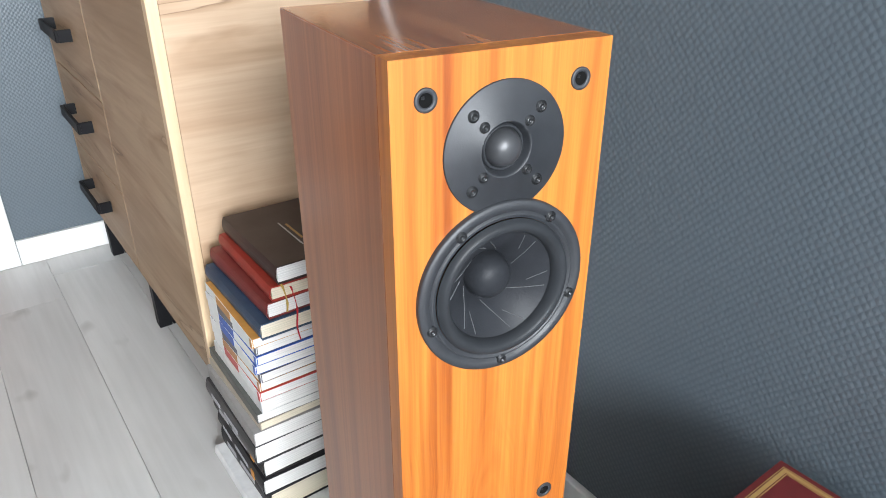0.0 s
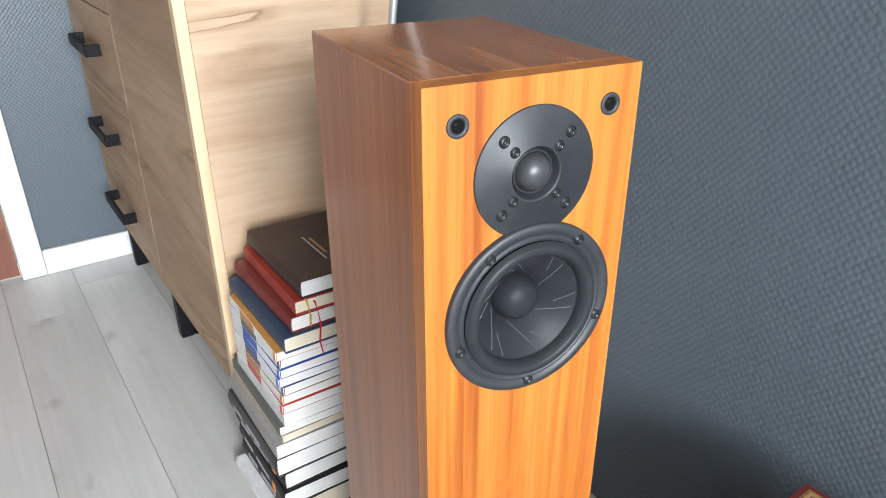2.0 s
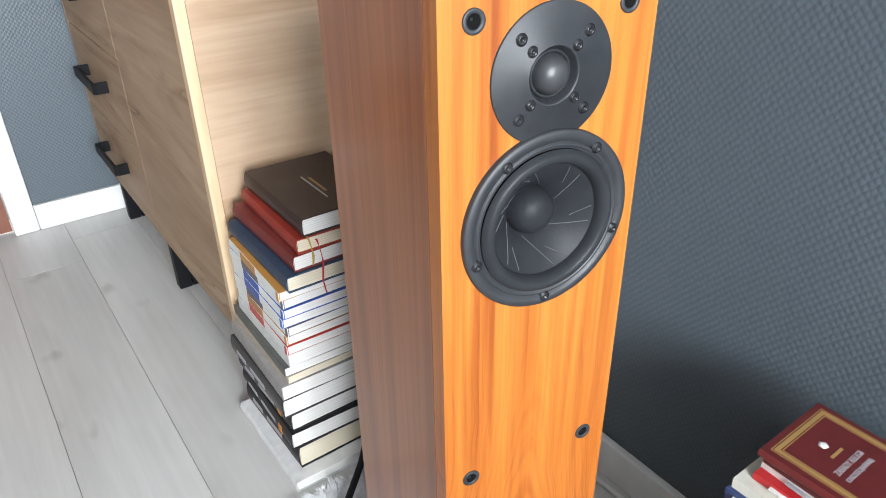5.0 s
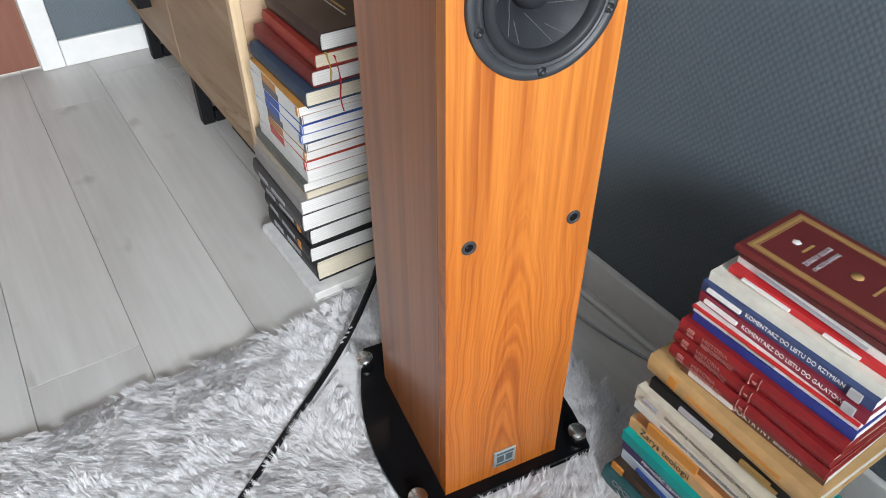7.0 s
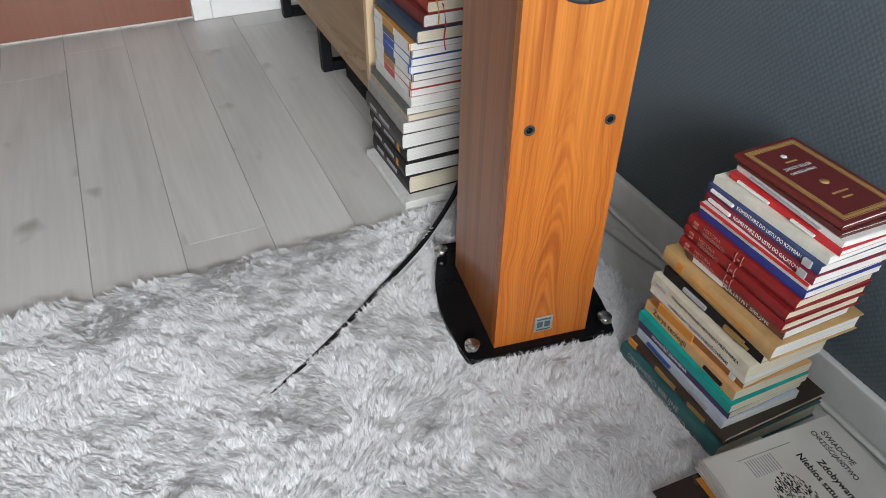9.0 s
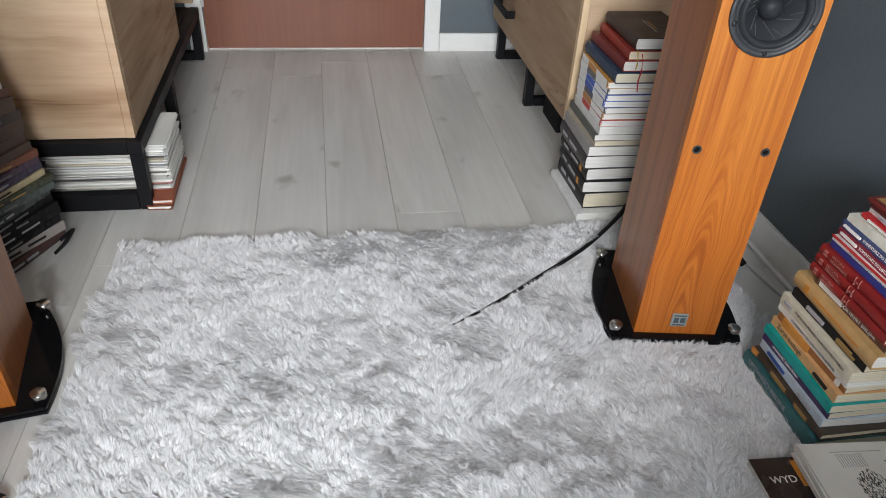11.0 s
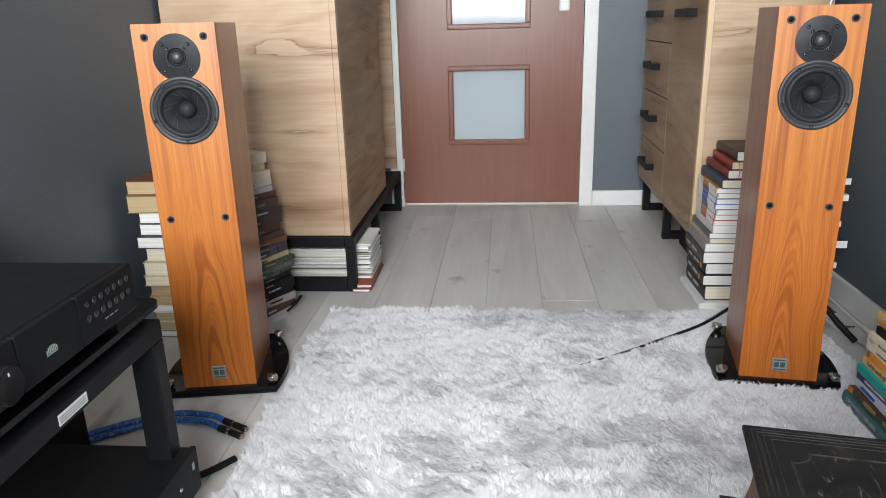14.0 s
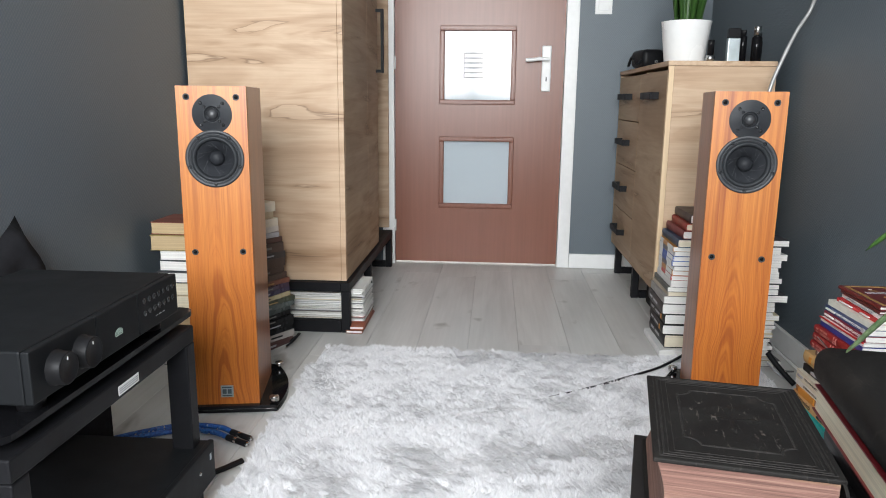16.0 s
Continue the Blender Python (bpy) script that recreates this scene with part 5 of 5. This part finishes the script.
# ---- cables ----
def braid(name):
    m, nt, b = material(name, (0.02, 0.08, 0.3), 0.45)
    v = nt.nodes.new("ShaderNodeTexVoronoi")
    v.inputs["Scale"].default_value = 260
    nt.links.new(coords(nt), v.inputs["Vector"])
    nt.links.new(ramp(nt, v.outputs["Color"], [(0.0, (0.008, 0.03, 0.15)), (0.55, (0.02, 0.10, 0.36)), (0.82, (0.03, 0.16, 0.48)), (0.9, (0.45, 0.4, 0.25))]), b.inputs["Base Color"])
    bumped(nt, b, v.outputs["Distance"], 0.5, 0.001)
    return m


M["braid"] = braid("blue_braided_sleeve")
for pts, lab in (([(-1.22, 0.02, 0.010), (-1.145, 0.152, 0.010), (-1.072, 0.224, 0.010), (-0.968, 0.284, 0.010), (-0.87, 0.280, 0.012), (-0.825, 0.256, 0.012)], "blue braided interconnect cable on the laminate"),
                 ([(-1.20, -0.01, 0.010), (-1.135, 0.128, 0.010), (-1.06, 0.200, 0.010), (-0.965, 0.256, 0.010), (-0.875, 0.252, 0.012), (-0.825, 0.226, 0.012)], "blue braided interconnect cable beside its twin")):
    cb = empty("interconnect_cable", Matrix(), lab, "cable", "pair of blue cables")
    part("sleeve", tube(pts, 0.0070, 12), M["braid"], cb)
    e = Vector(pts[-1])
    d = (e - Vector(pts[-2])).normalized()
    at = lambda s: e + d * s
    part("boot", tube([at(0), at(0.012), at(0.024)], 0.0080, 14), M["black"], cb)
    part("collar", tube([at(0.0242), at(0.029), at(0.034)], 0.0070, 14), M["chrome"], cb)
    part("plug", tube([at(0.0342), at(0.05), at(0.066)], 0.0076, 14), M["black"], cb, "black plug barrel")
    part("tip", tube([at(0.0662), at(0.069), at(0.072)], 0.0055, 12), M["chrome"], cb)

tagged(part("carrying_strap", tube([(-0.875, 0.955, 0.012), (-0.852, 0.965, 0.03), (-0.838, 0.945, 0.045), (-0.850, 0.915, 0.03), (-0.872, 0.90, 0.012)], 0.006, 10, 0.5), M["black"]), "looped black strap beside the film cases", "strap")
rod = tagged(part("flat_strap", tube([(-0.815, 0.046, 0.008), (-0.78, 0.078, 0.009), (-0.745, 0.112, 0.014)], 0.010, 10, 0.5), M["black"]), "flat black cable strap lying on the laminate", "cable")
spk = empty("speaker_cable", Matrix(), "flat black speaker cable sinking into the rug", "cable")
part("sleeve", tube([(0.56, 0.86, 0.115), (0.535, 0.935, 0.075), (0.50, 0.915, 0.046), (0.43, 0.855, 0.030), (0.36, 0.803, 0.017), (0.25, 0.728, 0.0115), (0.109, 0.633, 0.007), (-0.033, 0.551, 0.004), (-0.12, 0.50, 0.0045), (-0.2, 0.456, 0.0045), (-0.26, 0.424, 0.003)], lambda t: 0.0068 - 0.003 * t, 10, 0.55), M["black"], spk)
for k in range(4):
    p = Vector((0.415, 0.8435, 0.0333)) - Vector((0.072, 0.051, 0.007)).normalized() * 0.011 * k
    part("print_bar", box(p.x - 0.003, p.x + 0.003, p.y - 0.0012, p.y + 0.0012, p.z - 0.002, p.z + 0.0002), INK["grey"], spk)
tagged(part("white_cable", tube([(0.826, 1.5, 0.010), (0.824, 0.9, 0.008), (0.822, 0.7, 0.008), (0.826, 0.55, 0.008), (0.824, 0.3, 0.008), (0.826, -0.2, 0.008)], 0.0042, 8), M["white"]), "thin white cable along the skirting", "cable")
tagged(part("grey_cable", tube([(0.70, 0.80, 0.05), (0.735, 0.76, 0.02), (0.768, 0.72, 0.006), (0.79, 0.60, 0.004), (0.815, 0.50, 0.004)], 0.0028, 8), INK["grey"]), "thin grey wire on the floor", "cable")
tm = empty("terminal_plug", pose(0.735, 0.745, 0.0, 0, 0, 20), "black cable plug hanging behind the loudspeaker", "plug")
part("barrel", tube([(-0.02, 0.06, 0.085), (-0.008, 0.02, 0.05), (0.01, -0.03, 0.012)], 0.0085, 12), M["black"], tm)
part("pin", tube([(-0.004, 0.0, 0.045), (0.012, -0.004, 0.044), (0.024, -0.006, 0.043)], 0.003, 10), M["chrome"], tm)


# ---- the old bible and the books by the camera's end ----
def old_leather(name, worn=1.0):
    m, nt, b = material(name, (0.02, 0.018, 0.017), 0.5)
    v = coords(nt)
    wear, grain, scr = noisy(nt, v, 16, 6, 0.65, 0.6), noisy(nt, v, 700, 2), noisy(nt, coords(nt, (150, 40, 40), (0, 0, 0.7)), 1.0, 4, 0.6, 1.5)
    c = ramp(nt, wear, [(0.35, (0.009, 0.008, 0.008)), (0.6, (0.015, 0.014, 0.013)), (0.8, (0.038, 0.031, 0.028))])
    c = mixed(nt, 1.0, c, ramp(nt, scr, [(0.60, (0, 0, 0)), (0.72, (0.028 * worn, 0.024 * worn, 0.021 * worn))]), "ADD")
    nt.links.new(c, b.inputs["Base Color"])
    nt.links.new(ramp(nt, wear, [(0.3, (0.5,) * 3), (0.75, (0.75,) * 3)]), b.inputs["Roughness"])
    b.inputs["Specular IOR Level"].default_value = 0.1
    bumped(nt, b, grain, 0.3, 0.0006)
    return m


def old_pages(name):
    m, nt, b = material(name, (0.4, 0.22, 0.17), 0.8)
    g = noisy(nt, coords(nt, (6, 6, 420)), 1.0, 4, 0.7)
    st = noisy(nt, coords(nt, (8, 8, 40)), 1.0, 4)
    c = ramp(nt, g, [(0.3, (0.075, 0.034, 0.026)), (0.5, (0.155, 0.078, 0.060)), (0.7, (0.24, 0.14, 0.105))])
    c = mixed(nt, ramp(nt, st, [(0.55, (0, 0, 0)), (0.75, (0.7, 0.7, 0.7))]), c, (0.36, 0.22, 0.12))
    nt.links.new(c, b.inputs["Base Color"])
    bumped(nt, b, g, 0.6, 0.0012)
    return m


M["old_leather"], M["old_pages"] = old_leather("worn_black_leather"), old_pages("red_edged_pages")
M["panel_leather"] = old_leather("scuffed_panel_leather", 3.0)
M["rubbed_leather"] = plain("rubbed_grey_leather", (0.022, 0.020, 0.019), 0.62, vary=0.5, scale=120, bump=0.2)


def old_bible():
    w, h, t = 0.165, 0.212, 0.088
    bk = empty("old_bible", pose(0.0815, -0.675, 0.4355, 0, 0, -10), "thick old black leather book with red page edges", "book")
    hw, hh = w / 2, h / 2
    bm = box(-hw, hw, -hh, hh, t - 0.005, t, 0.0016, 2)
    box(-hw, hw, -hh, hh, 0, 0.005, 0.0016, 2, bm=bm)
    sp = bmesh.new()
    rows = []
    for k in range(9):
        f = k / 8
        rows.append([sp.verts.new((hw - 0.002 + 0.010 * math.sin(math.pi * f) + dx, y, 0.0005 + (t - 0.001) * f)) for dx, y in ((0, -hh), (0, hh), (-0.003, hh), (-0.003, -hh))])
    for a, c in zip(rows, rows[1:]):
        for i in range(4):
            sp.faces.new((a[i], a[(i + 1) % 4], c[(i + 1) % 4], c[i]))
    sp.faces.new(rows[0][::-1]), sp.faces.new(rows[-1])
    bmesh.ops.recalc_face_normals(sp, faces=sp.faces[:])
    merge(bm, sp)
    part("cover", bm, M["old_leather"], bk)
    # pages: hollow fore-edge on the left
    pg = bmesh.new()
    rows = []
    for k in range(13):
        f = k / 12
        dip = 0.009 * math.sin(math.pi * f)
        rows.append([pg.verts.new(v + (0.0051 + (t - 0.0102) * f,)) for v in ((-hw + 0.004 + dip, -hh + 0.005), (hw - 0.004, -hh + 0.005), (hw - 0.004, hh - 0.005), (-hw + 0.004 + dip, hh - 0.005))])
    for a, c in zip(rows, rows[1:]):
        for i in range(4):
            pg.faces.new((a[i], a[(i + 1) % 4], c[(i + 1) % 4], c[i]))
    pg.faces.new(rows[0][::-1]), pg.faces.new(rows[-1])
    bmesh.ops.recalc_face_normals(pg, faces=pg.faces[:])
    part("page_block", pg, M["old_pages"], bk, "uneven pages with faded red edges")
    # tooled lines and centre panel
    for inset, wd, up in ((0.006, 0.0012, 0.0005), (0.0095, 0.0022, 0.0008), (0.0145, 0.001, 0.0005), (0.020, 0.0008, 0.0004)):
        bm = bmesh.new()
        for a in ((-hw + inset, hw - inset, -hh + inset, -hh + inset + wd), (-hw + inset, hw - inset, hh - inset - wd, hh - inset), (-hw + inset, -hw + inset + wd, -hh + inset + wd, hh - inset - wd), (hw - inset - wd, hw - inset, -hh + inset + wd, hh - inset - wd)):
            box(a[0], a[1], a[2], a[3], t - 0.0003, t + up, 0.0002, bm=bm)
        part("tooled_line", bm, M["rubbed_leather"], bk)
    px, py, rad = 0.051, 0.069, 0.015
    rim = []
    for sx, sy in ((1, 1), (-1, 1), (-1, -1), (1, -1)):
        seq = [(sx * (px - rad * math.sin(radians(a))), sy * (py - rad * math.cos(radians(a)))) for a in range(0, 91, 15)]
        rim += seq if sx * sy > 0 else seq[::-1]
    bm = bmesh.new()
    inner = [bm.verts.new((x, y, t + 0.0007)) for x, y in rim]
    outer = [bm.verts.new((x * 1.035, y * 1.025, t - 0.0002)) for x, y in rim]
    core = [bm.verts.new((x * 0.965, y * 0.975, t - 0.0002)) for x, y in rim]
    for k in range(len(rim)):
        j = (k + 1) % len(rim)
        bm.faces.new((outer[k], outer[j], inner[j], inner[k])), bm.faces.new((inner[k], inner[j], core[j], core[k]))
    part("panel_line", bm, M["rubbed_leather"], bk)
    bm = bmesh.new()
    bm.faces.new([bm.verts.new((x * 0.96, y * 0.97, t + 0.0003)) for x, y in rim])
    sides = bmesh.ops.extrude_face_region(bm, geom=bm.faces[:])["geom"]
    bmesh.ops.translate(bm, verts=[v for v in sides if isinstance(v, bmesh.types.BMVert)], vec=(0, 0, -0.0006))
    bmesh.ops.recalc_face_normals(bm, faces=bm.faces[:])
    part("centre_panel", bm, M["panel_leather"], bk, "scuffed blacker centre panel")
    # a cross of four pointed petals
    bm = bmesh.new()
    for turn, reach, wide in ((0, 0.030, 0.008), (90, 0.040, 0.008), (180, 0.030, 0.008), (270, 0.038, 0.007)):
        ca, sa = math.cos(radians(turn)), math.sin(radians(turn))
        shape = [(0.002, -0.002), (0.45 * reach, -wide * 0.55), (0.72 * reach, -wide), (reach, 0.0), (0.72 * reach, wide), (0.45 * reach, wide * 0.55), (0.002, 0.002)]
        rim2 = [(x * ca - y * sa, x * sa + y * ca) for x, y in shape]
        crest = bm.verts.new((0.6 * reach * ca, 0.6 * reach * sa, t + 0.0016))
        ring = [bm.verts.new((x, y, t + 0.0003)) for x, y in rim2]
        for k in range(len(ring)):
            bm.faces.new((ring[k], ring[(k + 1) % len(ring)], crest))
    part("embossed_cross", bm, M["panel_leather"], bk)


old_bible()
book(0.160, -0.672, 0.4005, 0.172, 0.205, 0.0345, (0.018, 0.016, 0.016), 168, "page_cream", True, "", "black book under the old bible")


def side_table():
    s = empty("side_table", Matrix(), "low black wooden side table under the books", "table")
    part("tabletop", box(0.05, 0.64, -0.95, -0.50, 0.375, 0.4, 0.003, 2), M["black"], s)
    for x in (0.08, 0.61):
        for y in (-0.92, -0.55):
            part("leg", box(x - 0.018, x + 0.018, y - 0.018, y + 0.018, 0.008, 0.3745, 0.002), M["black"], s)


side_table()
book(0.250, -0.66, 0.4005, 0.26, 0.36, 0.042, (0.012, 0.012, 0.013), -8, "page", True, "books on the side table", "large black book on the side table")
book(0.425, -0.66, 0.4432, 0.19, 0.36, 0.036, (0.12, 0.008, 0.012), 171, "page_cream", True, "books on the side table", "dark red hardback with ivory pages")


def leather_bag():
    """The padded black leather bible cover lying on the red book."""
    bm = box(0.0, 0.17, -0.20, 0.20, 0, 0.052, 0.02, 5)
    ob = part("leather_book_case", bm, M["old_leather"], smooth=True)
    ob.matrix_world = pose(0.232, -0.635, 0.4798, 0, 0, -9)
    tagged(ob, "padded black leather book case on the red hardback", "book case")
    bm = bmesh.new()
    for k in range(50):
        box(0.018 + 0.0, 0.0188, -0.19 + k * 0.0076, -0.128 + k * 0.0076 + 0.004, 0.0455, 0.0468, bm=bm)
    st = part("stitching", bm, INK["grey"], ob)


leather_bag()


# ---- plants ----
def leaf_mat(name, dark, light):
    m, nt, b = material(name, dark, 0.4)
    f = noisy(nt, coords(nt, (120, 120, 8)), 1.0, 3)
    nt.links.new(ramp(nt, f, [(0.3, dark), (0.7, light)]), b.inputs["Base Color"])
    b.inputs["Subsurface Weight"].default_value = 0.0
    return m


M["leaf"] = leaf_mat("green_leaf", (0.03, 0.09, 0.02), (0.09, 0.20, 0.045))
M["leaf_pale"] = leaf_mat("pale_striped_leaf", (0.12, 0.22, 0.10), (0.34, 0.44, 0.24))
M["soil"] = plain("potting_soil", (0.03, 0.02, 0.015), 0.95, vary=0.4, scale=80, bump=0.6)
M["pot"] = plain("white_glazed_pot", (0.82, 0.82, 0.81), 0.25, vary=0.02)


def blade(points, width, mat, parent, name="leaf"):
    """One strap leaf with a folded midrib along the points."""
    pts = [Vector(p) for p in points]
    bm = bmesh.new()
    rows = []
    n = 12
    for k in range(n + 1):
        f = k / n * (len(pts) - 1)
        i = min(int(f), len(pts) - 2)
        t = f - i
        p0, p1, p2, p3 = pts[max(i - 1, 0)], pts[i], pts[i + 1], pts[min(i + 2, len(pts) - 1)]
        c = 0.5 * ((2 * p1) + (p2 - p0) * t + (2 * p0 - 5 * p1 + 4 * p2 - p3) * t * t + (3 * p1 - p0 - 3 * p2 + p3) * t ** 3)
        d = (p2 - p1).normalized()
        side = d.cross(Vector((0, 0, 1)))
        side = side.normalized() if side.length > 0.05 else Vector((1, 0, 0))
        up = side.cross(d)
        w = width * (math.sin(math.pi * min(1, 0.18 + 0.82 * k / n)) ** 0.7) * (1 if k < n else 0.05)
        rows.append([bm.verts.new(c - side * w + up * w * 0.25), bm.verts.new(c), bm.verts.new(c + side * w + up * w * 0.25)])
    for a, c in zip(rows, rows[1:]):
        bm.faces.new((a[0], a[1], c[1], c[0])), bm.faces.new((a[1], a[2], c[2], c[1]))
    bmesh.ops.solidify(bm, geom=bm.faces[:], thickness=0.0005)
    return part(name, bm, mat, parent, smooth=True)


def potted_plant(x, y, z, r, h, label, leaves, seed, reach, tall, mat):
    pl = empty("potted_plant", pose(x, y, z), label, "plant")
    pot = part("pot", lathe([(0, 0), (r * 0.76, 0), (r * 0.79, 0.004), (r * 0.98, h - 0.006), (r, h), (r * 0.95, h), (r * 0.92, h - 0.012), (r * 0.9, h - 0.02), (0, h - 0.02)], 56), M["pot"], pl, "white glazed pot")
    part("soil", lathe([(r * 0.9, h - 0.019), (r * 0.5, h - 0.012), (0, h - 0.010)], 24), M["soil"], pl)
    rng = random.Random(seed)
    for k in range(leaves):
        a = 2.4 * k + rng.uniform(-0.3, 0.3)
        o, L = r * 0.7 * rng.random(), rng.uniform(0.75, 1.1)
        c, s = math.cos(a), math.sin(a)
        q = rng.uniform(0.3, 1.0)
        blade([(o * c, o * s, h - 0.015), ((o + reach * 0.25 * q) * c, (o + reach * 0.25 * q) * s, h + tall * 0.45 * L), ((o + reach * 0.6 * q) * c, (o + reach * 0.6 * q) * s, h + tall * 0.85 * L), ((o + reach * q) * c, (o + reach * q) * s, h + tall * L * (1 - 0.25 * q))], rng.uniform(0.009, 0.014), mat, pl)
    return pl


potted_plant(0.535, 1.46, 0.9935, 0.092, 0.152, "white pot with upright green strap leaves on the chest", 34, 3, 0.13, 0.24, M["leaf"])
pp = potted_plant(0.555, -0.60, 0.4005, 0.075, 0.12, "white pot with trailing pale striped leaves on the side table", 7, 8, 0.10, 0.22, M["leaf_pale"])
pp2 = lambda pts: [(x - 0.555, y + 0.60, z - 0.4005) for x, y, z in pts]
blade(pp2([(0.53, -0.60, 0.515), (0.43, -0.48, 0.635), (0.335, -0.50, 0.600), (0.288, -0.50, 0.552), (0.276, -0.50, 0.540)]), 0.008, M["leaf_pale"], pp)
blade(pp2([(0.53, -0.59, 0.515), (0.44, -0.44, 0.66), (0.37, -0.44, 0.695), (0.308, -0.45, 0.661)]), 0.013, M["leaf"], pp)


# ---- things on the chest ----
def bottle(x, y, r, h, cap, label, mat, capmat, square=False):
    b = empty("perfume_bottle", pose(x, y, 0.9935), label, "bottle", "bottles on the chest")
    if square:
        part("flask", box(-r, r, -r * 0.6, r * 0.6, 0, h, 0.003, 2), mat, b)
        part("cap", box(-r * 0.95, r * 0.95, -r * 0.57, r * 0.57, h + 0.0005, h + cap, 0.002, 2), capmat, b)
        part("bottle_label", box(-r * 0.8, r * 0.8, -r * 0.6 - 0.0006, -r * 0.6, h * 0.2, h * 0.75), M["badge"], b)
    else:
        part("flask", lathe([(0, 0), (r, 0), (r, h - 0.004), (r * 0.8, h), (0, h)], 32), mat, b)
        part("cap", lathe([(0, h + 0.0003), (r * 0.72, h + 0.0003), (r * 0.72, h + cap - 0.002), (r * 0.66, h + cap), (0, h + cap)], 28), capmat, b)


bottle(0.615, 1.40, 0.016, 0.028, 0.055, "small steel bottle with a black cap", M["chrome"], M["black_gloss"])
bottle(0.688, 1.38, 0.022, 0.088, 0.034, "square grey glass bottle with a black cap", M["badge"], M["black_gloss"], True)
bottle(0.735, 1.42, 0.014, 0.100, 0.020, "slim dark bottle with a black cap", M["black_gloss"], M["black"])
bottle(0.768, 1.37, 0.018, 0.092, 0.036, "round black glass bottle with a steel collar", M["black_gloss"], M["chrome"])
bottle(0.800, 1.45, 0.016, 0.085, 0.030, "black glass bottle by the wall", M["black_gloss"], M["black"])
cm = empty("camera_bag", pose(0.475, 1.83, 0.9935, 0, 0, 12), "crumpled black pouch with a strap on the chest", "bag")
part("pouch", box(-0.05, 0.05, -0.07, 0.07, 0, 0.075, 0.022, 4), M["black"], cm, smooth=True)
part("strap", tube([(-0.05, -0.05, 0.03), (-0.075, -0.07, 0.012), (-0.07, 0.0, 0.045), (-0.06, 0.06, 0.01), (-0.045, 0.08, 0.03)], 0.006, 10, 0.5), M["black_satin"], cm)
part("buckle", box(0.0, 0.016, -0.0735, -0.0705, 0.018, 0.03, 0.001), M["chrome"], cm)

# arching stem of a lamp behind the loudspeaker
lp = empty("arc_lamp", Matrix(), "thin steel arc lamp behind the loudspeaker", "lamp")
part("base", lathe([(0, 0.0005), (0.12, 0.0005), (0.12, 0.018), (0.115, 0.022), (0, 0.022)], 40, m=Matrix.Translation((0.70, 1.1, 0))), M["steel_black"], lp)
part("stem", tube([(0.70, 1.1, 0.02), (0.702, 1.1, 0.4), (0.713, 1.1, 0.75), (0.732, 1.1, 0.891), (0.763, 1.1, 0.991), (0.799, 1.1, 1.08), (0.838, 1.1, 1.155), (0.84, 1.06, 1.25)], 0.0062, 12), M["grey_metal"], lp)

# dark cushion heap by the wall behind the rack
def black_cushion():
    bm = bmesh.new()
    bmesh.ops.create_grid(bm, x_segments=14, y_segments=14, size=0.5)
    top = bm.verts[:]
    for v in top:
        u, w = v.co.x * 2, v.co.y * 2
        d = max(0.0, (1 - u ** 4) * (1 - w ** 4))
        fold = 0.010 * math.sin(7 * u + 3 * w) + 0.008 * math.sin(9 * w - 4 * u + 1)
        v.co = (u * 0.19 * (1 - 0.16 * (1 - w * w)), w * 0.19 * (1 - 0.20 * (1 - u * u)), (0.055 + fold) * math.sqrt(d))
    other = bm.copy()
    for v in other.verts:
        v.co.z = -v.co.z
    for f in other.faces:
        f.normal_flip()
    merge(bm, other)
    bmesh.ops.remove_doubles(bm, verts=bm.verts[:], dist=0.0005)
    ob = part("cushion", bm, M["black_cloth"], smooth=True)
    ob.matrix_world = pose(-1.185, -0.035, 0.362, 78, 0, 90) @ pose(0, 0, 0, 0, 0, 14)
    return tagged(ob, "plump black cushion leaning against the wall", "cushion")


M["black_cloth"] = plain("black_cloth", (0.012, 0.012, 0.014), 0.95, vary=0.2, scale=60, bump=0.4)
black_cushion()
st = empty("storage_stool", Matrix(), "low black upholstered stool behind the rack", "stool")
part("seat", box(-1.25, -1.03, -0.22, 0.10, 0.16, 0.19, 0.01, 3), M["black_cloth"], st)
part("body", box(-1.24, -1.04, -0.21, 0.09, 0.001, 0.1595, 0.004), M["black_cloth"], st)

# ---- floor boards ----
WIDTH, GAP = 0.1785, 0.0004
rng = random.Random(21)
x = 0.1072 - 9 * WIDTH
while x < RIGHT:
    col = round((x - 0.1072) / WIDTH)
    y = (1.035 if col == -1 else (0.72, 0.86, 0.79)[col % 3]) - 1.285 * 3
    while y < FAR + 0.1:
        xa, xb, ya, yb = max(x, LEFT - 0.02), min(x + WIDTH, RIGHT + 0.02), max(y, NEAR), min(y + 1.285, FAR + 0.12)
        if xb - xa > 0.02 and yb - ya > 0.02:
            ob = part("plank", box(xa + GAP, xb - GAP, ya + GAP, yb - GAP, -0.006, 0.0, 0.0006), M["laminate"], floor)
        y += 1.285
    x += WIDTH
